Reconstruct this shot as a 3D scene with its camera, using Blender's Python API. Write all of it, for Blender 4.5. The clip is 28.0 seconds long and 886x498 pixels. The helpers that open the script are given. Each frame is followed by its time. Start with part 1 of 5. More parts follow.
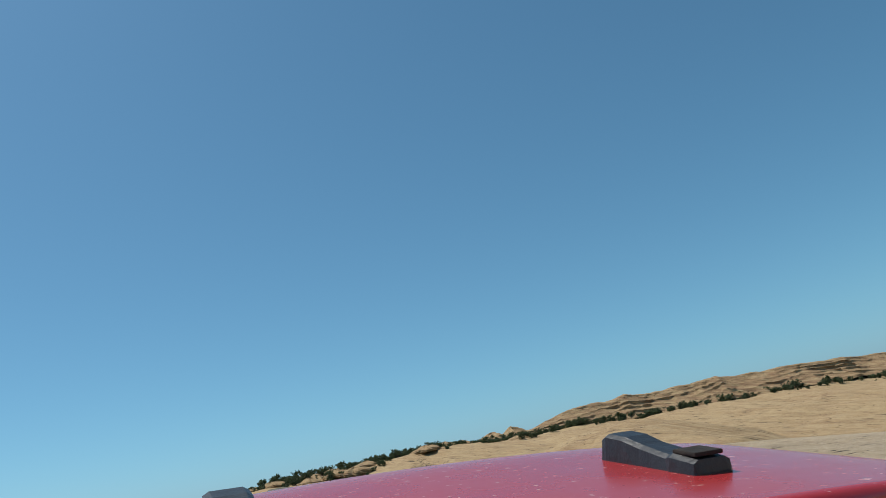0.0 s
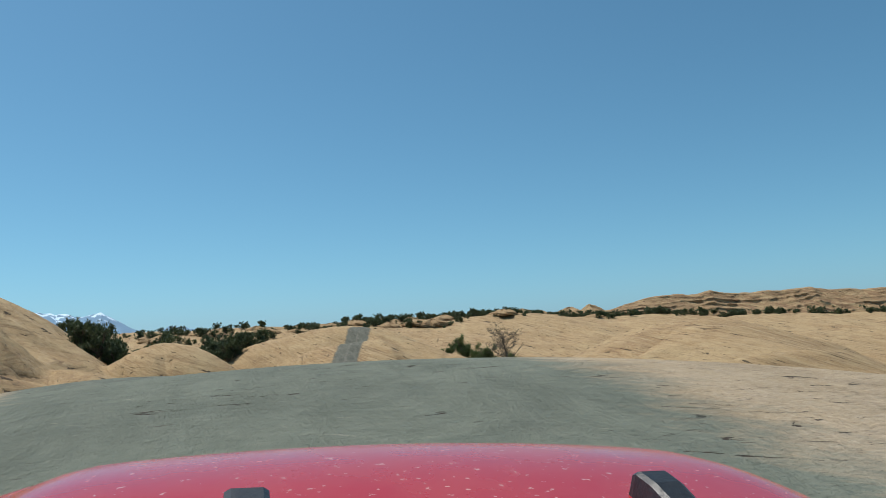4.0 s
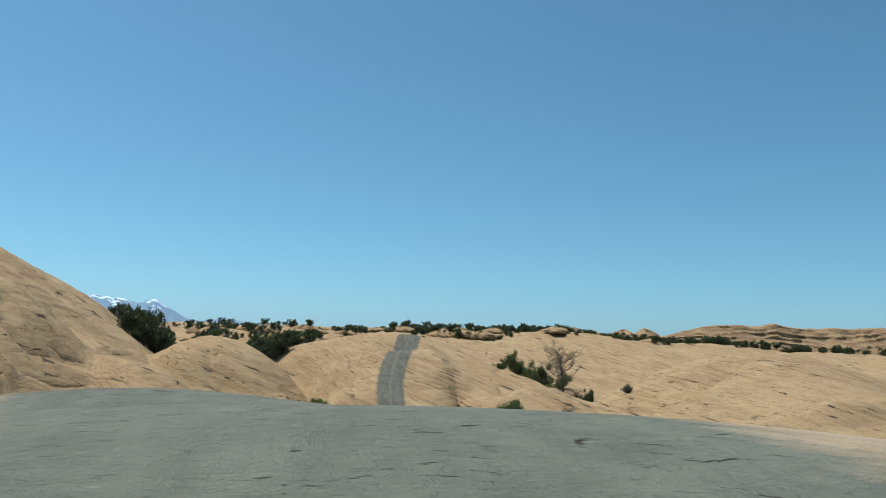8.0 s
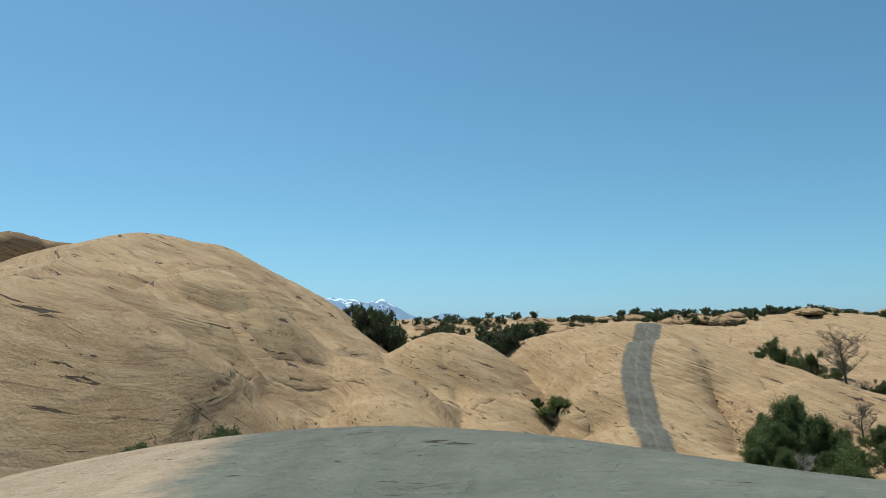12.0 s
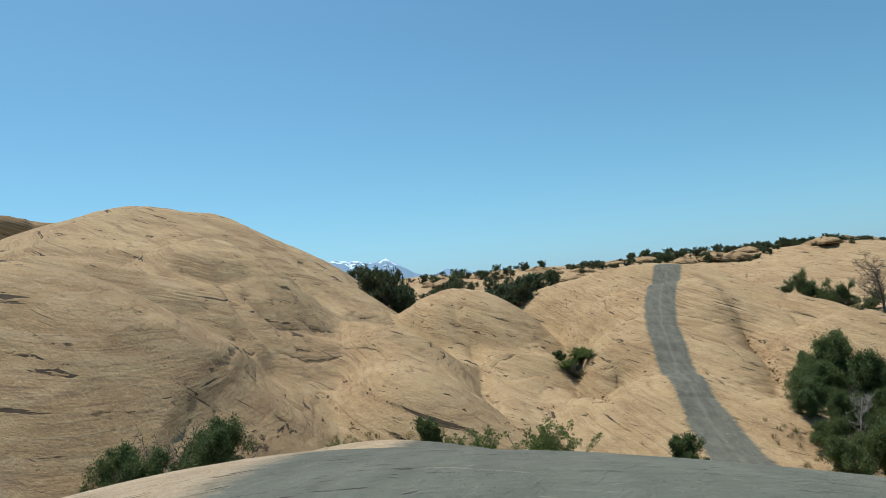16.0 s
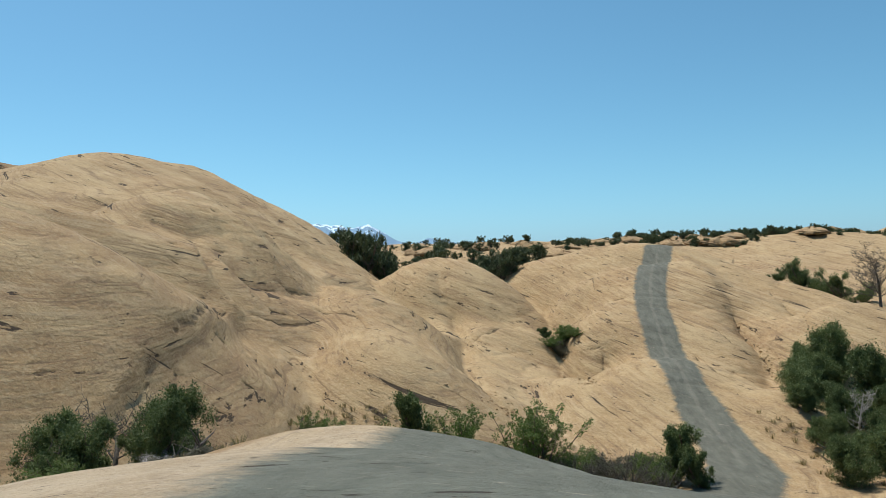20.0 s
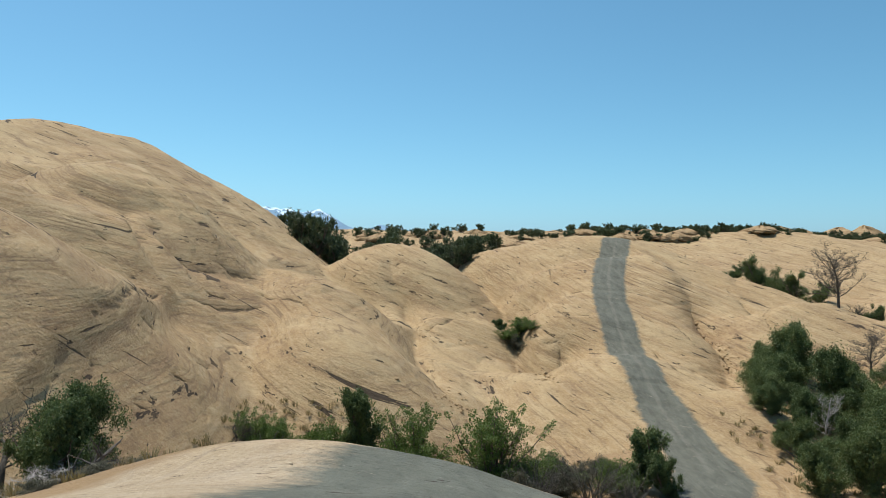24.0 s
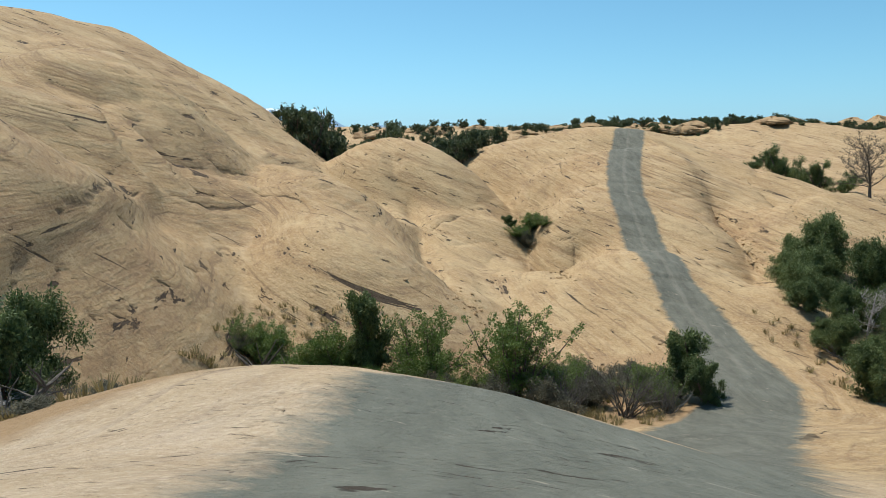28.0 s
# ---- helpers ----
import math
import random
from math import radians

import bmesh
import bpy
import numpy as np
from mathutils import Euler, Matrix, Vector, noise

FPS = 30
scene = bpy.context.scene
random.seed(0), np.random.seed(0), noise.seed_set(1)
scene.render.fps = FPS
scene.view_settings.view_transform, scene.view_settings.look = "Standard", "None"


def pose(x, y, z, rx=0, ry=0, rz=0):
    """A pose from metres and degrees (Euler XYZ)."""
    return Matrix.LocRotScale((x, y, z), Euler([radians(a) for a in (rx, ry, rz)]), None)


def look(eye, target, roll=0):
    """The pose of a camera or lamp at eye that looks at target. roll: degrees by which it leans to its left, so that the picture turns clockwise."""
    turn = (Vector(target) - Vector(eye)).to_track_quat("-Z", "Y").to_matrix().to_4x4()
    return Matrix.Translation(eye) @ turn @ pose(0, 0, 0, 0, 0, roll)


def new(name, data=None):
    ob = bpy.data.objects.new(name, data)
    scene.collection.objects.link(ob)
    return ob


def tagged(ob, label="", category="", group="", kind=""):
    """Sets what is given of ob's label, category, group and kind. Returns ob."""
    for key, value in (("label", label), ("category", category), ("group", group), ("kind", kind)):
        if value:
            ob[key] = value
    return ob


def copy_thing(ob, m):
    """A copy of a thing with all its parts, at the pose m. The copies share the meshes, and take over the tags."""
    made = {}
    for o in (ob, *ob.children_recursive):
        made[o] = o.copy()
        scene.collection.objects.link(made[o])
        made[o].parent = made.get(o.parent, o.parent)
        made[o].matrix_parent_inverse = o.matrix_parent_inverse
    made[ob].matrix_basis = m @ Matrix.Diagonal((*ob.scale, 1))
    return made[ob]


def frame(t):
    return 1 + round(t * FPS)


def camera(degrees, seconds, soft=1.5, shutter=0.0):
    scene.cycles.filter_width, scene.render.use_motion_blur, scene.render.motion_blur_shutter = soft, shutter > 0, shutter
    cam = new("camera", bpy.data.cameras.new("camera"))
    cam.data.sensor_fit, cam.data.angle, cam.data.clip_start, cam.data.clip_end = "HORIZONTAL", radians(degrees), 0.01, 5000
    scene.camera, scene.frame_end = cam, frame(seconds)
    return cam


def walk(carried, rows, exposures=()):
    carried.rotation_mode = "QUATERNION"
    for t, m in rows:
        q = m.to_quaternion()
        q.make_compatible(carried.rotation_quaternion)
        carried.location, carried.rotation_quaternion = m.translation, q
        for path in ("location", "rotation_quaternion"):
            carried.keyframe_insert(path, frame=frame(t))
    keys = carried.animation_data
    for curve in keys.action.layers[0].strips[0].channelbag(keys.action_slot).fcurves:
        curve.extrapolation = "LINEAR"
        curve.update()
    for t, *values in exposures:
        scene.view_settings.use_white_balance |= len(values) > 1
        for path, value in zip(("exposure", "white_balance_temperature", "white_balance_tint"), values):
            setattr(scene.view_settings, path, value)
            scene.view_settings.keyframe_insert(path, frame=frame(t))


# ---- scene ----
cam = camera(60.4, 28.0, soft=0.75)
# seconds, place in metres, turn in degrees
PATH = [
    (0.0, -0.05, -5.39, -0.76, 106.40, 11.86, -21.08),
    (0.5, -0.04, -5.38, -0.74, 105.79, 10.30, -20.55),
    (1.0, -0.03, -5.37, -0.73, 105.12, 8.39, -20.39),
    (1.5, -0.02, -5.38, -0.72, 104.72, 6.47, -19.72),
    (2.0, -0.01, -5.39, -0.71, 104.15, 5.63, -19.21),
    (2.5, 0.01, -5.42, -0.65, 102.74, 4.87, -18.15),
    (3.0, 0.04, -5.45, -0.58, 100.93, 4.12, -17.23),
    (3.5, 0.05, -5.44, -0.53, 98.83, 3.60, -15.95),
    (4.0, 0.06, -5.42, -0.49, 96.85, 2.79, -15.58),
    (4.5, 0.00, -5.00, -0.42, 95.96, 3.26, -15.03),
    (6.5, -0.12, -2.37, -0.22, 96.58, 1.49, -14.54),
    (7.0, -0.03, -1.52, -0.15, 97.13, 0.73, -14.02),
    (7.5, 0.01, -0.74, -0.08, 97.49, -0.34, -13.34),
    (8.0, -0.04, 0.01, -0.02, 97.64, -1.71, -12.34),
    (8.5, -0.20, 0.80, -0.00, 97.45, -3.37, -10.86),
    (9.0, -0.38, 1.70, 0.01, 97.11, -4.85, -8.93),
    (9.5, -0.58, 2.73, 0.05, 96.67, -5.62, -6.66),
    (10.0, -0.82, 3.81, 0.09, 96.29, -5.44, -4.11),
    (10.5, -1.11, 4.88, 0.13, 96.20, -4.61, -1.54),
    (11.0, -1.37, 5.94, 0.19, 96.43, -3.16, 0.65),
    (11.5, -1.62, 7.01, 0.25, 96.66, -1.41, 2.55),
    (12.0, -1.84, 8.08, 0.31, 96.76, 0.31, 3.94),
    (12.5, -2.05, 9.17, 0.36, 96.37, 1.51, 4.81),
    (14.5, -2.89, 12.55, 0.51, 94.25, 2.74, 5.50),
    (15.0, -2.95, 13.21, 0.54, 93.87, 3.44, 5.19),
    (15.5, -3.03, 13.73, 0.54, 93.61, 4.02, 4.78),
    (16.0, -3.11, 14.14, 0.55, 93.45, 4.26, 4.36),
    (16.5, -3.18, 14.50, 0.58, 93.53, 4.07, 3.91),
    (17.0, -3.26, 14.90, 0.59, 93.63, 3.61, 3.52),
    (17.5, -3.39, 15.40, 0.56, 93.58, 3.00, 3.22),
    (18.0, -3.54, 15.99, 0.51, 93.27, 2.20, 3.07),
    (18.5, -3.68, 16.59, 0.49, 92.83, 1.51, 3.02),
    (19.0, -3.80, 17.13, 0.48, 92.26, 1.01, 3.09),
    (19.5, -3.89, 17.61, 0.47, 91.70, 0.92, 3.08),
    (20.0, -3.95, 18.08, 0.46, 91.10, 1.03, 2.89),
    (20.5, -3.99, 18.54, 0.46, 90.54, 1.30, 2.47),
    (21.0, -4.04, 18.99, 0.46, 90.17, 1.43, 1.89),
    (21.5, -4.11, 19.45, 0.46, 90.22, 1.18, 1.15),
    (23.5, -4.42, 21.61, 0.42, 91.04, -0.73, -0.83),
    (24.0, -4.51, 22.27, 0.30, 90.20, -0.81, -0.83),
    (24.5, -4.60, 22.94, 0.20, 88.97, -0.80, -0.74),
    (25.0, -4.70, 23.59, 0.11, 87.44, -0.88, -0.64),
    (25.5, -4.80, 24.21, 0.03, 85.89, -0.86, -0.63),
    (26.0, -4.88, 24.84, -0.05, 84.52, -0.88, -0.68),
    (26.5, -4.97, 25.46, -0.14, 83.50, -0.82, -0.73),
    (27.0, -5.05, 26.09, -0.24, 82.87, -0.76, -0.70),
    (27.5, -5.14, 26.79, -0.35, 82.66, -0.52, -0.81),
    (28.0, -5.24, 27.50, -0.46, 82.66, -0.00, -0.96),
]
walk(cam, [(t, pose(x, y, z, rx, ry, rz)) for t, x, y, z, rx, ry, rz in PATH],
     exposures=[(0, -0.25), (4, -0.2), (7, -0.12), (12, -0.1), (18, 0.0), (21, 0.05), (25, 0.12), (28, 0.20)])

# ---- sky and sun ----
SUN_ELEVATION, SUN_AZIMUTH = 66.0, 316.0      # degrees; azimuth clockwise from +y


def build_world():
    world = bpy.data.worlds.new("desert_sky")
    scene.world = world
    world.use_nodes = True
    nt = world.node_tree
    sky = nt.nodes.new("ShaderNodeTexSky")
    sky.sky_type, sky.sun_disc = "NISHITA", False
    sky.sun_elevation, sky.sun_rotation = radians(SUN_ELEVATION), radians(SUN_AZIMUTH)
    sky.altitude, sky.air_density, sky.dust_density, sky.ozone_density = 600, 1.0, 1.4, 3.0
    bg = nt.nodes["Background"]
    bg.inputs["Strength"].default_value = 0.118
    # the haze is a little bluer than the model's: some of its red goes over to blue
    split, joined = nt.nodes.new("ShaderNodeSeparateColor"), nt.nodes.new("ShaderNodeCombineColor")
    nt.links.new(sky.outputs[0], split.inputs[0])

    def scaled(value, factor, plus=None):
        n = nt.nodes.new("ShaderNodeMath")
        n.operation = "MULTIPLY_ADD"
        n.inputs[1].default_value, n.inputs[2].default_value = factor, 0.0
        nt.links.new(value, n.inputs[0])
        if plus is not None:
            nt.links.new(plus, n.inputs[2])
        return n.outputs[0]

    red, green, blue = split.outputs
    nt.links.new(scaled(red, 0.62), joined.inputs[0])
    nt.links.new(scaled(green, 0.99), joined.inputs[1])
    nt.links.new(scaled(blue, 0.80, scaled(red, 0.52)), joined.inputs[2])
    nt.links.new(joined.outputs[0], bg.inputs["Color"])
    sun = new("sun", bpy.data.lights.new("sun", "SUN"))
    sun.data.energy, sun.data.angle, sun.data.color = 4.5, radians(0.55), (1.0, 0.95, 0.88)
    e, a = radians(SUN_ELEVATION), radians(SUN_AZIMUTH)
    way = Vector((math.sin(a) * math.cos(e), math.cos(a) * math.cos(e), math.sin(e)))
    sun.matrix_world = look(way * 100, (0, 0, 0))


build_world()


# ---- materials ----
class Nodes:
    """A small writer of node materials."""

    def __init__(self, name):
        self.mat = bpy.data.materials.new(name)
        self.mat.use_nodes = True
        self.nt = self.mat.node_tree
        self.bsdf = self.nt.nodes["Principled BSDF"]

    def node(self, kind, **inputs):
        n = self.nt.nodes.new(kind)
        for key, value in inputs.items():
            self.put(n.inputs[key.replace("_", " ")], value)
        return n

    def put(self, socket, value):
        if isinstance(value, bpy.types.NodeSocket):
            self.nt.links.new(value, socket)
        else:
            socket.default_value = value

    def coords(self, scale=(1, 1, 1), rot=(0, 0, 0), kind="Object"):
        tc = self.nt.nodes.new("ShaderNodeTexCoord")
        mp = self.nt.nodes.new("ShaderNodeMapping")
        if any(rot):          # turned first, then stretched
            mp.vector_type = "TEXTURE"
            scale = [1 / v for v in scale]
        mp.inputs["Scale"].default_value = scale
        mp.inputs["Rotation"].default_value = [radians(r) for r in rot]
        self.nt.links.new(tc.outputs[kind], mp.inputs["Vector"])
        return mp.outputs[0]

    def noise(self, vec, scale, detail=4.0, rough=0.55, distortion=0.0):
        n = self.node("ShaderNodeTexNoise", Scale=scale, Detail=detail, Roughness=rough, Distortion=distortion)
        self.nt.links.new(vec, n.inputs["Vector"])
        return n.outputs["Fac"]

    def ramp(self, fac, *stops):
        r = self.nt.nodes.new("ShaderNodeValToRGB")
        els = r.color_ramp.elements
        while len(els) < len(stops):
            els.new(0.5)
        for el, (pos, col) in zip(els, stops):
            el.position = pos
            el.color = (*col, 1) if isinstance(col, tuple) else (col, col, col, 1)
        self.nt.links.new(fac, r.inputs["Fac"])
        return r.outputs["Color"]

    def mix(self, fac, a, b, blend="MIX"):
        m = self.nt.nodes.new("ShaderNodeMix")
        m.data_type, m.blend_type = "RGBA", blend
        for socket, value in ((m.inputs[0], fac), (m.inputs[6], a), (m.inputs[7], b)):
            self.put(socket, (*value, 1) if isinstance(value, tuple) and len(value) == 3 else value)
        return m.outputs[2]

    def math(self, op, a, b=0.0, clamp=False):
        m = self.nt.nodes.new("ShaderNodeMath")
        m.operation, m.use_clamp = op, clamp
        self.put(m.inputs[0], a)
        self.put(m.inputs[1], b)
        return m.outputs[0]

    def bump(self, height, strength, distance, normal=None):
        b = self.node("ShaderNodeBump", Strength=strength, Distance=distance)
        self.nt.links.new(height, b.inputs["Height"])
        if normal is not None:
            self.nt.links.new(normal, b.inputs["Normal"])
        return b.outputs[0]

    def attr(self, name):
        a = self.nt.nodes.new("ShaderNodeAttribute")
        a.attribute_name = name
        return a.outputs["Fac"]

    def finish(self, color=None, rough=None, normal=None, **inputs):
        if color is not None:
            self.put(self.bsdf.inputs["Base Color"], (*color, 1) if isinstance(color, tuple) and len(color) == 3 else color)
        if rough is not None:
            self.put(self.bsdf.inputs["Roughness"], rough)
        if normal is not None:
            self.nt.links.new(normal, self.bsdf.inputs["Normal"])
        for key, value in inputs.items():
            self.put(self.bsdf.inputs[key.replace("_", " ")], value)
        return self.mat


def rock_material():
    """Tan sandstone: tilted thin bedding, clefts, brown varnish with painted shade, pits, and rubber-grey where wheels
    have run.
    """
    m = Nodes("sandstone")
    p = m.coords()
    dip = (6, 20, 4)
    bedding = m.noise(m.coords((0.06, 0.09, 0.55), dip), 1.0, 6, 0.60, 1.6)
    fine = m.noise(m.coords((0.12, 0.20, 2.4), dip), 1.5, 7, 0.68, 0.8)
    broad = m.noise(p, 0.045, 5, 0.6)
    blotch = m.noise(p, 0.20, 7, 0.66, 0.5)
    grain = m.noise(p, 5.0, 7, 0.78)
    speck = m.noise(m.coords((0.38, 0.55, 2.2), dip), 1.5, 8, 0.76, 0.3)
    mottle = m.noise(m.coords((0.6, 0.8, 1.5), dip), 0.45, 8, 0.74, 0.6)
    c = m.ramp(broad, (0.30, (0.412, 0.288, 0.143)), (0.50, (0.386, 0.256, 0.123)), (0.70, (0.353, 0.223, 0.103)))
    c = m.mix(m.ramp(bedding, (0.42, 0.0), (0.62, 0.75)), c, (0.460, 0.336, 0.177))
    c = m.mix(m.ramp(bedding, (0.34, 0.55), (0.46, 0.0)), c, (0.245, 0.163, 0.087))
    c = m.mix(m.ramp(blotch, (0.52, 0.0), (0.70, 0.45)), c, (0.288, 0.182, 0.092))
    c = m.mix(m.ramp(mottle, (0.53, 0.0), (0.66, 0.50)), c, (0.244, 0.164, 0.092))
    c = m.mix(m.ramp(mottle, (0.34, 0.48), (0.46, 0.0)), c, (0.499, 0.375, 0.207))
    c = m.mix(m.ramp(fine, (0.34, 0.65), (0.45, 0.0)), c, (0.230, 0.148, 0.081))
    c = m.mix(m.ramp(speck, (0.545, 0.0), (0.62, 0.50)), c, (0.240, 0.161, 0.091))
    c = m.mix(m.ramp(speck, (0.36, 0.50), (0.45, 0.0)), c, (0.513, 0.385, 0.216))
    c = m.mix(m.ramp(grain, (0.50, 0.0), (0.62, 0.40)), c, (0.552, 0.420, 0.242))
    c = m.mix(m.ramp(grain, (0.37, 0.48), (0.47, 0.0)), c, (0.230, 0.155, 0.087))
    # thin laminae that crop out along the slopes
    lamina = m.noise(m.coords((0.05, 0.08, 4.2), dip), 1.0, 7, 0.68, 0.7)
    patch = m.ramp(broad, (0.40, 0.35), (0.58, 1.0))
    c = m.mix(m.math("MULTIPLY", patch, m.ramp(lamina, (0.36, 0.70), (0.45, 0.0))), c, (0.185, 0.118, 0.068))
    c = m.mix(m.math("MULTIPLY", patch, m.ramp(lamina, (0.54, 0.0), (0.64, 0.50))), c, (0.50, 0.375, 0.22))
    # scoured paler on the near slab
    c = m.mix(m.math("MULTIPLY", m.attr("calm"), 0.62), c, m.mix(m.ramp(mottle, (0.38, 0.0), (0.60, 1.0)), (0.40, 0.310, 0.205), (0.56, 0.455, 0.320)))
    # fine pits and crumbs that show underfoot
    crumb = m.noise(m.coords((1.0, 1.5, 1.0)), 9.0, 6, 0.74, 0.2)
    c = m.mix(m.math("MULTIPLY", m.attr("calm"), m.ramp(crumb, (0.50, 0.0), (0.64, 0.55))), c, (0.60, 0.49, 0.345))
    pit = m.math("MULTIPLY", m.attr("calm"), m.ramp(crumb, (0.335, 0.85), (0.40, 0.0)))
    c = m.mix(pit, c, (0.19, 0.135, 0.085))
    c = m.mix(1.0, c, (1.02, 1.02, 1.04), "MULTIPLY")
    # brown varnish where water runs, with shade of hollows and ledges put into the colour
    run = m.ramp(m.noise(m.coords((0.10, 0.18, 1.5), dip), 0.9, 7, 0.68, 0.9), (0.40, 0.0), (0.60, 1.0))
    c = m.mix(m.math("MULTIPLY", m.math("MULTIPLY", m.attr("varnish_and_shade"), run), 0.8, True), c, (0.225, 0.130, 0.074))
    # wheel-worn grey, with pale scrapes in it
    edge = m.math("ADD", m.attr("road"), m.math("MULTIPLY", m.math("SUBTRACT", m.noise(m.coords((0.8, 1.5, 1.0), (0, 0, -28)), 0.8, 9, 0.76, 0.4), 0.5), 1.0))
    worn = m.ramp(edge, (0.33, 0.0), (0.65, 1.0))
    streak = m.noise(m.coords((1.3, 0.35, 0.5)), 1.3, 6, 0.68)
    grey = m.mix(m.ramp(streak, (0.34, 0.0), (0.66, 1.0)), (0.092, 0.098, 0.080), (0.152, 0.158, 0.128))
    grey = m.mix(m.ramp(speck, (0.60, 0.0), (0.70, 0.5)), grey, (0.080, 0.075, 0.064))
    grey = m.mix(m.ramp(m.math("ADD", m.attr("rut"), m.math("MULTIPLY", m.math("SUBTRACT", streak, 0.5), 0.8)), (0.45, 0.0), (0.9, 0.26)), grey, (0.26, 0.245, 0.20))
    scrape = m.ramp(m.noise(m.coords((1.0, 4.2, 2.0), (0, 0, -32)), 0.9, 5, 0.6, 1.0), (0.665, 0.0), (0.70, 0.8))
    grey = m.mix(scrape, grey, (0.36, 0.31, 0.24))
    grey = m.mix(m.ramp(grain, (0.56, 0.0), (0.70, 0.45)), grey, (0.27, 0.245, 0.195))
    grey = m.mix(m.math("MULTIPLY", m.attr("scour"), 0.85), grey, m.mix(0.5, grey, m.mix(m.ramp(mottle, (0.36, 0.0), (0.62, 1.0)), (0.186, 0.224, 0.172), (0.312, 0.355, 0.268))))
    c = m.mix(m.math("MULTIPLY", worn, 0.95), c, grey)
    # blown sand in the hollows
    sandy = m.ramp(m.math("ADD", m.attr("sand"), m.math("MULTIPLY", m.math("SUBTRACT", blotch, 0.5), 0.8)), (0.42, 0.0), (0.60, 1.0))
    sand = m.mix(m.ramp(grain, (0.35, 0.0), (0.7, 1.0)), (0.30, 0.195, 0.100), (0.40, 0.275, 0.150))
    c = m.mix(sandy, c, sand)
    # cracks along the bedding, short nicks, and the long clefts: their black shadow is painted in
    crack = m.ramp(m.noise(m.coords((0.07, 0.12, 2.1), dip), 1.0, 5, 0.60, 0.25), (0.330, 1.0), (0.346, 0.0))
    crack = m.math("MAXIMUM", crack, m.ramp(m.noise(m.coords((0.10, 0.16, 2.6), (-8, 33, 30)), 1.0, 5, 0.60, 0.2), (0.305, 1.0), (0.320, 0.0)))
    nick = m.ramp(m.noise(m.coords((0.25, 0.42, 2.2), dip), 0.95, 5, 0.66, 0.3), (0.362, 1.0), (0.376, 0.0))
    nick = m.math("MULTIPLY", nick, m.ramp(blotch, (0.45, 0.0), (0.53, 1.0)))
    split = m.math("MULTIPLY", m.math("MAXIMUM", crack, nick), m.math("SUBTRACT", 1.0, m.math("MULTIPLY", worn, 0.80)))
    split = m.math("MULTIPLY", split, m.math("SUBTRACT", 1.0, m.math("MULTIPLY", m.attr("calm"), 0.9)))
    chip = m.ramp(m.noise(m.coords((1.0, 3.2, 1.0), (0, 0, 12)), 0.9, 6, 0.62, 0.8), (0.335, 1.0), (0.350, 0.0))
    chip = m.math("MULTIPLY", chip, m.math("MULTIPLY", m.attr("calm"), m.ramp(m.noise(p, 0.28, 4, 0.6), (0.42, 0.0), (0.47, 1.0))))
    flake = m.ramp(m.noise(m.coords((0.8, 3.6, 1.0), (0, 0, -14)), 2.2, 5, 0.64, 0.6), (0.352, 1.0), (0.366, 0.0))
    flake = m.math("MULTIPLY", flake, m.math("MULTIPLY", m.attr("calm"), m.ramp(m.noise(p, 0.35, 4, 0.6), (0.47, 0.0), (0.53, 1.0))))
    split = m.math("MAXIMUM", split, m.math("MAXIMUM", chip, flake))
    broken = m.math("ADD", m.attr("cleft"), m.math("MULTIPLY", m.math("SUBTRACT", m.noise(p, 1.1, 5, 0.7), 0.5), 1.1))
    split = m.math("MAXIMUM", split, m.math("MULTIPLY", m.ramp(broken, (0.60, 0.0), (0.90, 0.68)), m.ramp(m.attr("cleft"), (0.05, 0.0), (0.15, 1.0))))
    # near-black stands for the shade inside the openings
    c = m.mix(m.math("MULTIPLY", m.math("MULTIPLY", split, 0.92), m.math("SUBTRACT", 1.0, sandy)), c, (0.052, 0.037, 0.026))
    n = m.bump(fine, 0.5, 0.11)
    n = m.bump(lamina, 0.55, 0.16, n)
    n = m.bump(bedding, 0.6, 0.45, n)
    n = m.bump(mottle, 0.7, 0.28, n)
    n = m.bump(speck, 0.7, 0.18, n)
    n = m.bump(grain, 0.6, 0.04, n)
    n = m.bump(crumb, 0.7, 0.035, n)
    n = m.bump(m.noise(m.coords((0.7, 1.6, 1.0), (0, 0, -20)), 2.6, 5, 0.62, 0.4), 0.6, 0.10, n)
    n = m.bump(m.math("SUBTRACT", 1.0, split), 0.8, 0.12, n)
    return m.finish(c, 0.93, n, Specular_IOR_Level=0.2)


def plain_material(name, a, b, scale, rough, bump=0.0, spec=0.5, metal=0.0, stretch=(1, 1, 1)):
    m = Nodes(name)
    p = m.coords(stretch)
    f = m.noise(p, scale, 5, 0.62)
    c = m.mix(m.ramp(f, (0.32, 0.0), (0.68, 1.0)), a, b)
    n = m.bump(m.noise(p, scale * 2.5, 4, 0.6), bump, 0.02) if bump else None
    return m.finish(c, rough, n, Specular_IOR_Level=spec, Metallic=metal)


